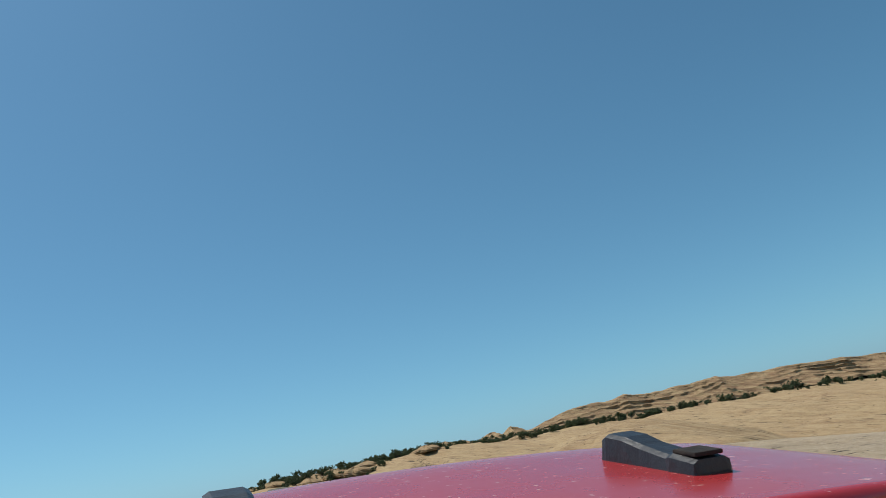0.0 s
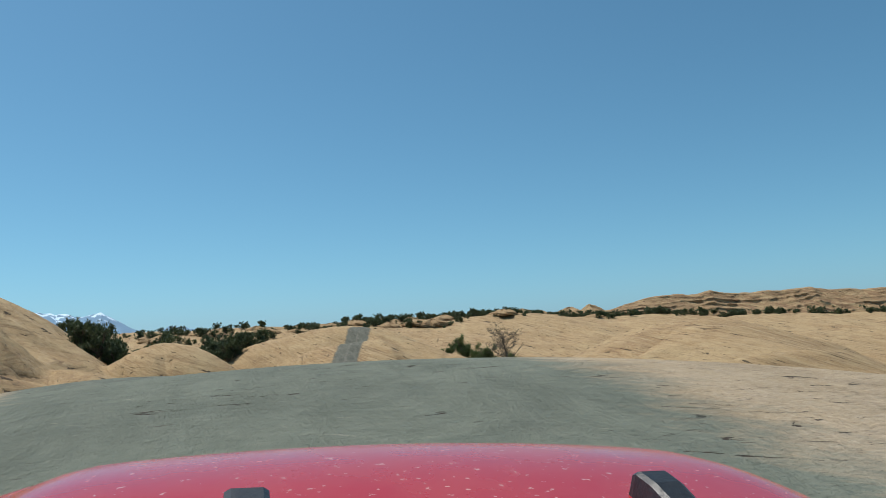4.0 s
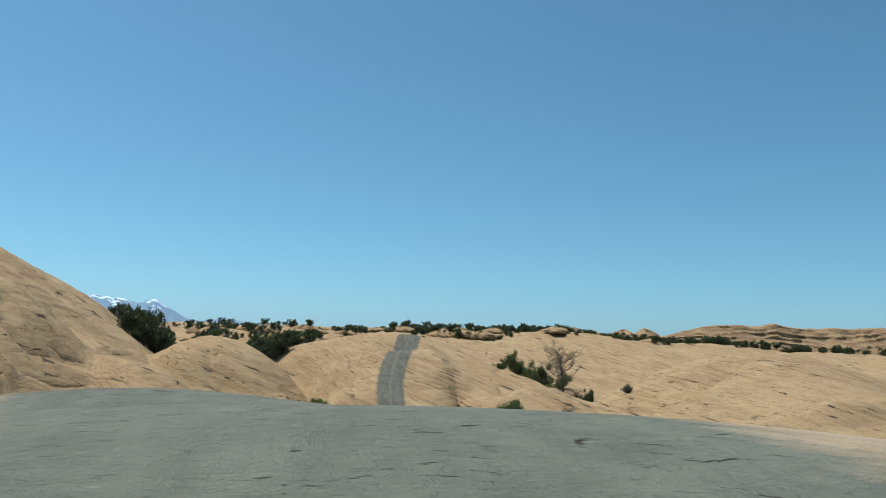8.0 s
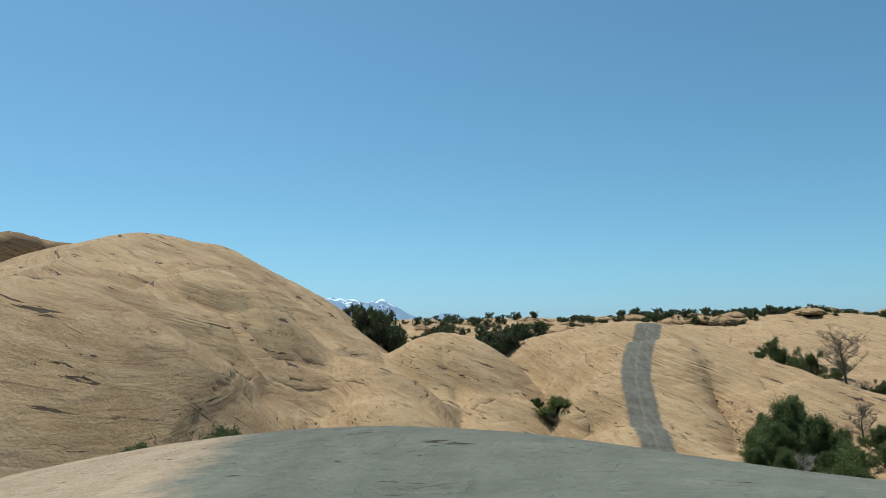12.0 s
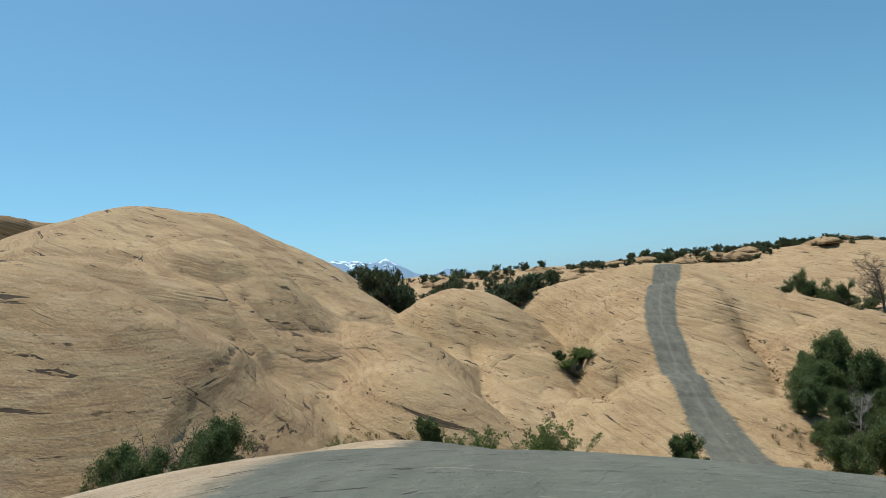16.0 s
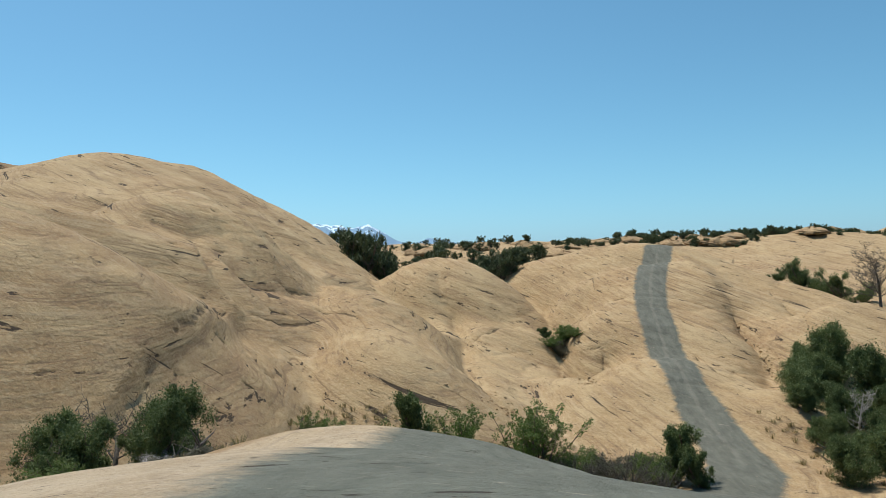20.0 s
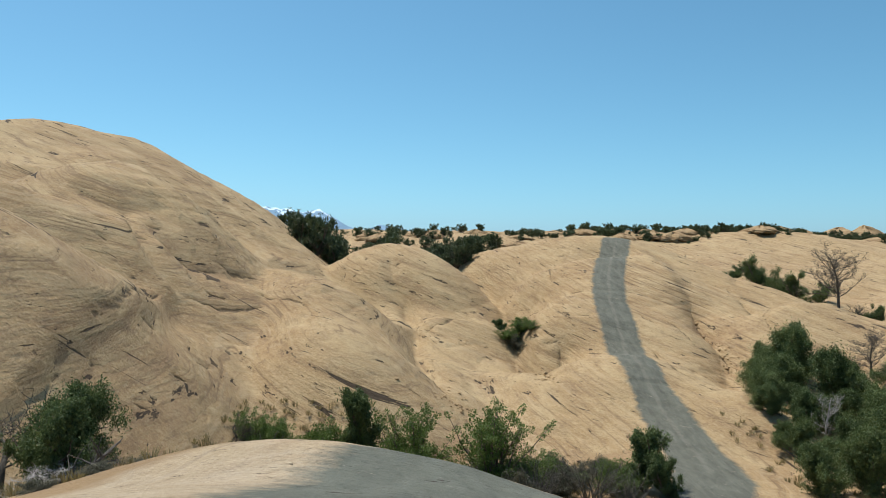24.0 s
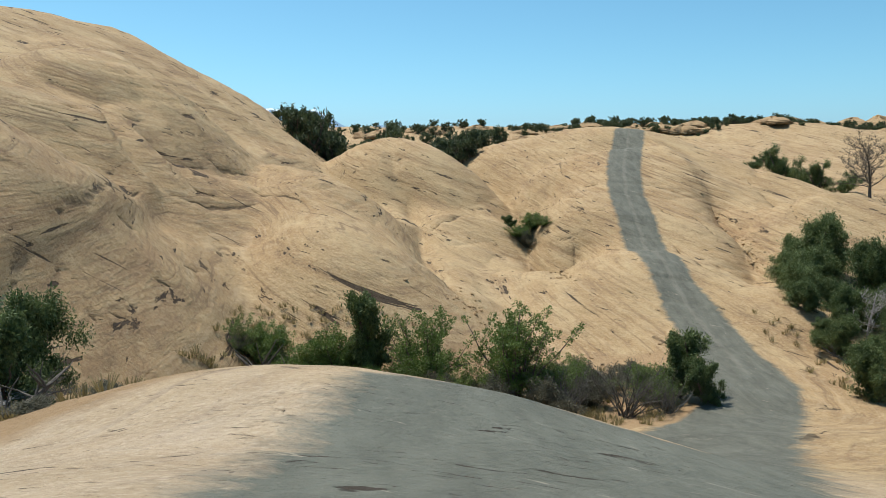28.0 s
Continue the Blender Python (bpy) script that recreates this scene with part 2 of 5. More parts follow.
def leaf_material(name, a, b, c):
    """Foliage: every sprig takes its own green."""
    m = Nodes(name)
    geo = m.nt.nodes.new("ShaderNodeNewGeometry")
    info = m.nt.nodes.new("ShaderNodeObjectInfo")
    fac = m.math("ADD", m.math("MULTIPLY", geo.outputs["Random Per Island"], 0.75), m.math("MULTIPLY", info.outputs["Random"], 0.25))
    col = m.ramp(fac, (0.05, a), (0.55, b), (0.97, c))
    big = m.noise(m.coords(), 1.3, 3)
    col = m.mix(m.ramp(big, (0.35, 0.0), (0.7, 0.45)), col, c)
    m.finish(col, 0.62, None, Specular_IOR_Level=0.3)
    thin = m.nt.nodes.new("ShaderNodeBsdfTranslucent")
    m.nt.links.new(col, thin.inputs["Color"])
    both = m.nt.nodes.new("ShaderNodeMixShader")
    both.inputs[0].default_value = 0.28
    m.nt.links.new(m.bsdf.outputs[0], both.inputs[1])
    m.nt.links.new(thin.outputs[0], both.inputs[2])
    m.nt.links.new(both.outputs[0], m.nt.nodes["Material Output"].inputs["Surface"])
    return m.mat


def paint_material():
    """Dusty red car paint with pale specks of dried mud and dust."""
    m = Nodes("red_paint")
    p = m.coords()
    spots = m.noise(p, 55.0, 3, 0.5)
    dust = m.noise(p, 3.0, 5, 0.6)
    c = m.mix(m.ramp(dust, (0.3, 0.0), (0.75, 0.22)), (0.46, 0.012, 0.018), (0.55, 0.20, 0.15))
    c = m.mix(m.ramp(spots, (0.66, 0.0), (0.70, 0.75)), c, (0.70, 0.42, 0.36))
    r = m.ramp(dust, (0.3, 0.18), (0.75, 0.34))
    return m.finish(c, r, None, Coat_Weight=0.35, Coat_Roughness=0.15, Specular_IOR_Level=0.45)


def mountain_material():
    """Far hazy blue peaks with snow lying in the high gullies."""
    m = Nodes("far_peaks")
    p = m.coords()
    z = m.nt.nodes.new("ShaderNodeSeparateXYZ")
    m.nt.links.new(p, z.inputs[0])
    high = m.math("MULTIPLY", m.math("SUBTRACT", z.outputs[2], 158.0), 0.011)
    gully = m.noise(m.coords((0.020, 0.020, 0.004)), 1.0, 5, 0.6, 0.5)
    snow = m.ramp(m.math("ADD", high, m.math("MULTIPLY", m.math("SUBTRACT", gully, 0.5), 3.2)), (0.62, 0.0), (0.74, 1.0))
    # the blue of distant air is mixed into both the rock and snow colours
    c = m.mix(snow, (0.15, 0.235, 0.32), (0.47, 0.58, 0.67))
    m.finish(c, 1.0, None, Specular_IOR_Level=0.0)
    # an added glow in the same colour brightens the peaks like airlight
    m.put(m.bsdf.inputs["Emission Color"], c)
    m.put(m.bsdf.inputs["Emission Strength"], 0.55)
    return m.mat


ROCK = rock_material()
BARK = plain_material("juniper_bark", (0.085, 0.062, 0.047), (0.20, 0.155, 0.12), 5.0, 0.95, 0.8, 0.2, 0.0, (3, 3, 0.7))
DEADWOOD = plain_material("weathered_wood", (0.055, 0.048, 0.040), (0.165, 0.148, 0.125), 4.0, 0.95, 0.7, 0.2, 0.0, (3, 3, 0.7))
PALEWOOD = plain_material("bleached_wood", (0.26, 0.235, 0.205), (0.48, 0.45, 0.41), 4.0, 0.9, 0.6, 0.2, 0.0, (3, 3, 0.7))
# darkest and lightest greens are spread to paint crown shadow and highlight into the sprigs
JUNIPER = leaf_material("juniper_needles", (0.034, 0.060, 0.022), (0.088, 0.132, 0.045), (0.190, 0.235, 0.082))
OAK = leaf_material("shrub_leaves", (0.055, 0.098, 0.022), (0.108, 0.172, 0.038), (0.180, 0.235, 0.066))
SAGE = leaf_material("sage_leaves", (0.075, 0.078, 0.05), (0.12, 0.12, 0.08), (0.18, 0.165, 0.11))
GRASS = leaf_material("dry_grass", (0.15, 0.12, 0.05), (0.24, 0.195, 0.085), (0.34, 0.28, 0.13))
FAR_GREEN = leaf_material("far_juniper_needles", (0.045, 0.065, 0.032), (0.078, 0.106, 0.048), (0.120, 0.148, 0.070))
PAINT = paint_material()
BLACK = plain_material("black_plastic", (0.018, 0.018, 0.019), (0.034, 0.034, 0.034), 22.0, 0.42, 0.15)
TYRE = plain_material("tyre_rubber", (0.02, 0.019, 0.018), (0.06, 0.05, 0.04), 9.0, 0.9, 0.4, 0.2)
STEEL = plain_material("grey_alloy", (0.28, 0.28, 0.29), (0.42, 0.42, 0.43), 14.0, 0.35, 0.1, 0.5, 0.9)
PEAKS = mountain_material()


# ---- ground ----
def dome(x, y, cx, cy, top, a, b, turn, fall):
    """A rounded rock dome: its top, its half widths along and across its turn, and how fast it falls away."""
    c, s = math.cos(radians(turn)), math.sin(radians(turn))
    u, v = c * (x - cx) + s * (y - cy), -s * (x - cx) + c * (y - cy)
    return top - abs(fall) * (np.sqrt(1 + (u / a) ** 2 + (v / b) ** 2) - 1)


SLAB = dict(
    first_swell=(2.58, 9.62, -0.84, 14.51, 11.19, 171.75, 3.26),
    second_swell=(-3.13, 20.20, -1.19, 5.61, 8.02, 46.68, 2.16),
    tail=(10.37, 40.84, -10.40, 4.17, 4.45, -32.52, 5.71),
    ramp=(-0.93, -11.83, -1.76, 4.02, 9.24, 7.60, 1.65),
    crest=(-7.55, 39.77, -4.41, 5.60, 4.73, -20.17, 2.73),
)
LEFT = dict(
    lobe=(-34.60, 61.81, 4.83, 6.86, 12.80, -3.20, 7.83),
    lobe2=(-41.11, 75.14, 5.74, 18.20, 7.85, 49.58, 10.79),
    summit=(-62.78, 146.72, 19.09, 16.45, 31.36, -0.83, 12.31),
    shoulder=(-39.06, 105.61, 9.91, 7.15, 15.43, 9.14, 8.35),
    apron=(-18.96, 103.14, -8.17, 7.41, 15.67, 10.28, 5.05),
    flank=(-19.56, 103.01, -2.05, 7.00, 14.96, 14.43, 6.16),
)
MIDDLE = dict(
    knoll=(-9.97, 137.47, 1.79, 7.69, 7.00, -23.10, 6.55),
    wash=(-8.23, 119.78, -6.53, 8.11, 17.54, -3.97, 4.80),
    gap=(14.53, 105.98, -10.49, 7.00, 8.30, 29.61, 3.92),
    nose=(22.22, 131.30, -0.05, 7.00, 8.56, -26.18, 3.48),
)
TRACK = dict(
    roadhill=(19.29, 149.01, 2.93, 15.60, 7.14, -41.46, 5.20),
    roadfoot=(12.10, 94.80, -9.80, 9.36, 7.00, -37.94, 2.53),
    right=(42.65, 139.63, -2.48, 7.00, 7.00, -33.21, 9.83),
)
RIGHT = dict(
    whale=(84.43, 121.24, 0.91, 37.19, 17.02, 60.33, 9.10),
    whale2=(66.12, 74.34, -4.06, 13.06, 4.00, 9.94, 4.92),
    whale3=(61.60, 106.30, -5.36, 24.21, 7.00, -4.32, 3.73),
    whale4=(90.91, 135.83, -0.46, 10.83, 35.72, -25.50, 5.31),
)
UPLAND = dict(
    plateau=(34.79, 284.33, 7.25, 176.21, 37.19, -10.82, 7.65),
    upland_west=(-61.15, 254.02, 6.62, 20.80, 21.13, -138.19, 7.18),
)
HILLS = (SLAB, LEFT, MIDDLE, TRACK, RIGHT, UPLAND)
# swells and hollows: centre, radius, height
NEAR_SWELLS = [(-4.0, 53.0, 6.0, -2.23), (-7.5, 34.3, 6.0, 0.50), (1.8, -4.3, 3.5, 0.50), (0.0, -0.6, 3.0, 0.20), (-0.5, -9.5, 4.0, -0.20), (0.35, -7.2, 2.2, -0.62)]
VALLEY_SWELLS = [(-11.3, 76.8, 6.0, 1.87), (43.0, 112.0, 13.0, 0.41), (6.5, 122.9, 6.0, -2.92), (33.8, 107.2, 6.0, 1.42), (43.0, 112.0, 9.0, 1.33), (46.3, 108.8, 6.0, -0.85), (29.5, 112.4, 6.0, -1.15), (46.8, 109.8, 6.0, -0.52)]
FAR_SWELLS = [(-24.5, 168.0, 6.0, -0.61), (-37.3, 162.3, 6.0, 0.45), (-57.4, 142.2, 6.0, -0.54), (95.0, 240.4, 19.0, 1.95), (-51.6, 151.6, 6.0, 0.43), (127.2, 251.2, 19.0, -1.04)]
SWELLS = (NEAR_SWELLS, VALLEY_SWELLS, FAR_SWELLS)
FLOOR = (-13.82, -0.0059, -0.0102)


def fractal(x, y, seed, scale, octaves=4, gain=0.5):
    """Smooth value noise in -1..1 on numpy arrays."""
    rng = np.random.RandomState(seed)
    grid = rng.uniform(-1, 1, (256, 256))
    out, amp, total = np.zeros_like(x), 1.0, 0.0
    for n in range(octaves):
        fx, fy = x / scale * 2**n + 17.3 * n, y / scale * 2**n + 9.1 * n
        ix, iy = np.floor(fx).astype(int), np.floor(fy).astype(int)
        tx, ty = fx - ix, fy - iy
        tx, ty = tx * tx * (3 - 2 * tx), ty * ty * (3 - 2 * ty)
        g = lambda i, j: grid[(ix + i) % 256, (iy + j) % 256]
        out += amp * ((g(0, 0) * (1 - tx) + g(1, 0) * tx) * (1 - ty) + (g(0, 1) * (1 - tx) + g(1, 1) * tx) * ty)
        total += amp
        amp *= gain
    return out / total


def along(x, y, line):
    """Distance from a line of (x, y) bends, and the share of the way along it."""
    best, share = np.full(x.shape, 1e9), np.zeros(x.shape)
    for n, ((ax, ay), (bx, by)) in enumerate(zip(line, line[1:])):
        t = np.clip(((x - ax) * (bx - ax) + (y - ay) * (by - ay)) / ((bx - ax) ** 2 + (by - ay) ** 2), 0, 1)
        d = np.hypot(x - ax - t * (bx - ax), y - ay - t * (by - ay))
        share = np.where(d < best, (n + t) / (len(line) - 1), share)
        best = np.minimum(best, d)
    return best, share


ROAD = [(1.5, -40), (1.5, -12), (0.9, 0), (1.0, 13.5), (-1.0, 19), (-2.6, 26), (-3.2, 34), (-2.6, 40), (1.0, 46.5), (5.5, 55), (10, 63), (13.3, 69.5), (14.2, 75.2), (14.25, 81.6),
        (14.3, 87), (14.8, 94), (15.5, 100), (16.0, 106), (16.8, 113), (18.5, 121), (21, 130), (24.5, 142)]
HOLLOWS = [(5.0, 109.0, 3.2, -0.5), (9.6, 102.8, 2.4, -0.9), (28.5, 108, 3.0, -0.9), (6.0, 127, 3.5, -0.8), (1.2, 113, 4.0, 0.9), (2.0, 122, 4.0, 0.8), (10.5, 112, 4.0, 0.6), (23.0, 104, 4.0, 0.7)]
CREASES = [  # bends, depth, half width
    ([(-10.8, 134.6), (-9.8, 126.9), (-8.0, 124.2), (-6.3, 110.9), (-6.1, 96.5), (-4.9, 86.5), (-3.2, 81.5)], 2.30, 1.7),
    ([(-18.5, 132.7), (-14.0, 124.5), (-8.2, 92.8)], 0.95, 1.6),
    ([(0.3, 155), (5.3, 139), (6.0, 127.1), (5.1, 106.3), (6.4, 100.8), (6.4, 93.2)], 3.50, 2.1),
    ([(10.3, 105.1), (9.3, 103.0), (7.1, 94.9)], 0.90, 1.0),
    ([(28.2, 120), (27.4, 113), (26.5, 104.5), (25.6, 99.0), (22.5, 90.5)], 2.70, 1.9),
    ([(-28.0, 86.3), (-26.2, 88.3), (-23.9, 91.1), (-21.0, 98.2)], 1.85, 2.6),
    ([(-37.3, 89.3), (-31.8, 89.8), (-30.0, 97.3)], 1.40, 2.0),
    ([(67.6, 213.5), (37.2, 126.1), (37.2, 117.2)], 0.35, 0.5),
    ([(4.9, 143.7), (8.6, 126.5), (11.1, 123.9)], 0.60, 1.2),
    ([(60.5, 115), (58.0, 102), (58.3, 96.5), (62.5, 99.5), (67, 103)], 1.60, 1.6),
    ([(35.6, 122), (35.6, 117.2), (31.5, 103.1)], 0.60, 0.8),
    ([(35.0, 150), (41.0, 137), (46.5, 127), (46.0, 116), (47.0, 107.5), (54.0, 98)], 2.00, 2.6),
]
LIPS = [  # bends of a worn edge whose lower side is on the walker's right, height, reach
    ([(-27.7, 82.1), (-26.1, 80.5), (-23.7, 79.4), (-23.2, 76.5), (-22.3, 71.2), (-21.9, 67.1), (-21.7, 61.6), (-21.4, 56.3)], 0.72, 4.0),
]
DOME_CLEFTS = [
    [(-30.5, 81.0), (-29.7, 82.2)], [(-29.6, 89.1), (-28.6, 91.3)], [(-28.5, 83.2), (-28.0, 85.1)], [(-29.5, 79.1), (-28.6, 79.5)], [(-24.7, 69.2), (-25.4, 73.1), (-25.8, 76.1)], [(-27.3, 87.8), (-25.5, 89.3), (-24.1, 91.9)], [(-24.7, 93.1), (-22.7, 95.3), (-21.5, 98.0)], [(-21.5, 98.0), (-17.7, 95.4), (-15.1, 95.7)], [(-23.0, 80.6), (-21.1, 82.8), (-18.8, 87.8)], [(-19.8, 90.2), (-17.2, 89.5), (-14.9, 87.7)], [(-25.8, 84.8), (-24.2, 86.9)], [(-31.7, 140.8), (-28.4, 141.2)], [(-24.8, 106.4), (-23.9, 108.1)], [(-27.3, 69.3), (-27.1, 70.7)], [(-26.1, 70.0), (-26.2, 71.5)]]
LOBE_CLEFTS = [
    [(-21.9, 67.9), (-21.3, 69.2)], [(-21.0, 59.5), (-20.7, 59.9)], [(-19.4, 58.4), (-18.9, 58.5)], [(-19.1, 69.6), (-18.8, 71.0)], [(-18.9, 59.8), (-18.6, 60.3)], [(-22.8, 83.7), (-21.1, 84.6)], [(-19.0, 64.7), (-18.4, 65.7)], [(-21.9, 61.7), (-22.2, 64.5), (-23.1, 70.6), (-24.5, 77.8)], [(-21.4, 56.2), (-21.6, 58.0), (-21.5, 59.4)]]
KNOLL_CLEFTS = [
    [(-16.9, 129.7), (-14.6, 128.6)], [(-17.6, 135.7), (-11.5, 129.7)], [(-11.5, 129.8), (-7.0, 131.2)], [(-5.5, 107.5), (0.8, 116.0)], [(-10.3, 124.4), (-8.0, 124.2)], [(-6.0, 89.9), (-4.7, 86.1), (-3.7, 82.7), (-2.7, 81.8)], [(-0.9, 114.8), (0.9, 114.7)], [(6.2, 128.8), (6.1, 126.1)], [(8.9, 144.3), (10.9, 143.8)], [(13.1, 138.3), (12.1, 126.5)], [(12.9, 117.4), (14.5, 117.1)], [(10.9, 120.9), (11.2, 112.2), (9.3, 112.4)], [(7.9, 106.1), (10.3, 104.9)], [(9.5, 105.0), (9.4, 102.4)], [(12.1, 107.7), (13.6, 107.7)], [(6.8, 130.7), (8.5, 129.2)], [(6.2, 99.5), (6.8, 93.5)]]
FAR_CLEFTS = [
    [(61.4, 117.0), (57.4, 101.3), (58.1, 95.6), (62.5, 98.8), (67.3, 102.6)], [(75.4, 120.3), (68.9, 105.8)], [(48.4, 104.5), (49.1, 102.7)],
    [(60.5, 79.4), (61.1, 78.1)], [(63.7, 79.4), (60.2, 71.8)], [(84.1, 96.2), (90.1, 100.2)], [(66.2, 91.8), (66.0, 89.4)], [(61.0, 121.4), (51.5, 96.4)], [(62.6, 95.5), (65.5, 95.7)]]
TRACK_CLEFTS = [
    [(24.5, 119.0), (28.2, 119.7)], [(27.4, 115.6), (27.4, 112.9), (26.8, 107.3), (26.2, 102.9), (25.8, 99.1)], [(19.1, 116.0), (23.5, 114.7)], [(18.1, 99.2), (18.3, 92.3), (20.1, 89.4)], [(21.5, 107.2), (23.3, 101.7)], [(35.7, 124.8), (35.4, 122.5)], [(35.6, 122.0), (35.6, 117.2), (31.5, 103.1)], [(31.8, 139.2), (64.2, 226.2)], [(64.5, 219.0), (69.0, 209.3)], [(18.9, 108.3), (20.6, 105.3)], [(11.4, 119.8), (13.4, 117.9), (14.4, 117.3)], [(10.8, 114.1), (12.0, 111.7)]]


def beside(x, y, line):
    """+1 to the right of a line walked along its bends, -1 to the left of it."""
    best, side = np.full(x.shape, 1e9), np.zeros(x.shape)
    for (ax, ay), (bx, by) in zip(line, line[1:]):
        t = np.clip(((x - ax) * (bx - ax) + (y - ay) * (by - ay)) / ((bx - ax) ** 2 + (by - ay) ** 2), 0, 1)
        d = np.hypot(x - ax - t * (bx - ax), y - ay - t * (by - ay))
        side = np.where(d < best, np.sign((x - ax) * (by - ay) - (y - ay) * (bx - ax)), side)
        best = np.minimum(best, d)
    return side


def clefts(x, y):
    """0..1: how near to one of the long thin clefts in the rock, which taper to their ends."""
    out = np.zeros(x.shape)
    wx, wy = x + 0.35 * fractal(x, y, 21, 1.7, 2), y + 0.5 * fractal(x, y, 22, 1.9, 2)
    for hill in (DOME_CLEFTS, LOBE_CLEFTS, KNOLL_CLEFTS, TRACK_CLEFTS, FAR_CLEFTS):
        for line in hill:
            xs, ys = [p[0] for p in line], [p[1] for p in line]
            near = (x > min(xs) - 1) & (x < max(xs) + 1) & (y > min(ys) - 1) & (y < max(ys) + 1)
            if near.any():
                d, s = along(wx[near], wy[near], line)
                out[near] = np.maximum(out[near], np.exp(-((d / (0.10 + 0.14 * np.sin(np.pi * np.clip(s, 0.03, 0.97)))) ** 2)))
    return out


def ground_height(x, y):
    x, y = np.asarray(x, float), np.asarray(y, float)
    zs = [dome(x, y, *d) for hill in HILLS for d in hill.values()]
    zs.append(FLOOR[0] + FLOOR[1] * (x - 5) + FLOOR[2] * (y - 70))
    zs = np.array(zs)
    m = zs.max(0)
    z = m + 0.45 * np.log(np.exp((zs - m) / 0.45).sum(0))
    for hill in (*SWELLS, HOLLOWS):
        for cx, cy, r, h in hill:
            z = z + h * np.exp(-((x - cx) ** 2 + (y - cy) ** 2) / r**2)
    for line, deep, wide in CREASES:
        d, s = along(x, y, line)
        z = z - deep * np.clip(np.minimum(s, 1 - s) * 5, 0.3, 1) * np.exp(-np.sqrt((d / wide) ** 2 + 0.03))
    for line, high, reach in LIPS:
        d, _ = along(x, y, line)
        z = z + high * np.tanh(beside(x, y, line) * d / 0.7) * np.exp(-d / reach)
    z = z - 0.22 * clefts(x, y)
    far = np.hypot(x + 2, y - 10)
    rough = np.clip((far - 6) / 50, 0.10, 1.0)
    z = z + rough * (0.46 * fractal(x, y, 3, 9.0, 4) + 0.08 * fractal(x * 1.6, y * 0.7, 4, 1.6, 3))
    roll = 1 - np.abs(fractal(x + 3 * fractal(x, y, 11, 20.0, 2), y, 10, 17.0, 2)) * 3
    z = z + np.clip((far - 40) / 25, 0, 1) * 0.62 * np.clip(roll, -1, 1)
    z = z + np.clip((far - 150) / 300, 0, 1) * 2.5 * fractal(x, y, 5, 60.0, 4)
    # flutes that run down the dome's flank, and softer ones on the other hills
    u, v = 0.54 * x - 0.84 * y, 0.84 * x + 0.54 * y
    flute = 1 - 2 * np.abs(fractal(u / 7.0, v, 8, 2.6, 3))
    z = z + (0.20 * np.exp(-(((x + 25) / 11) ** 2 + ((y - 96) / 26) ** 2)) + 0.10 * np.clip((far - 45) / 30, 0, 1)) * flute
    # thin ledges where the bedding crops out
    lay = z * 0.9 + 0.10 * x - 0.05 * y + 0.8 * fractal(x, y, 6, 14.0, 3)
    step = np.abs((lay % 1.0) - 0.5)
    z = z - np.clip((far - 45) / 40, 0, 1) * 0.14 * np.exp(-((step / 0.10) ** 2)) * np.clip(fractal(x, y, 7, 7.0, 3) * 3, 0, 1)
    return z


def spaced(start, end, fine, grow, out_low, out_high):
    """Coordinates that are fine from start to end and widen beyond."""
    mid = list(np.arange(start, end + fine / 2, fine))
    low, high, s = [], [], fine
    while (low[-1] if low else start) > out_low:
        s *= grow
        low.append((low[-1] if low else start) - s)
    s = fine
    while (high[-1] if high else mid[-1]) < out_high:
        s *= grow
        high.append((high[-1] if high else mid[-1]) + s)
    return np.array(low[::-1] + mid + high)


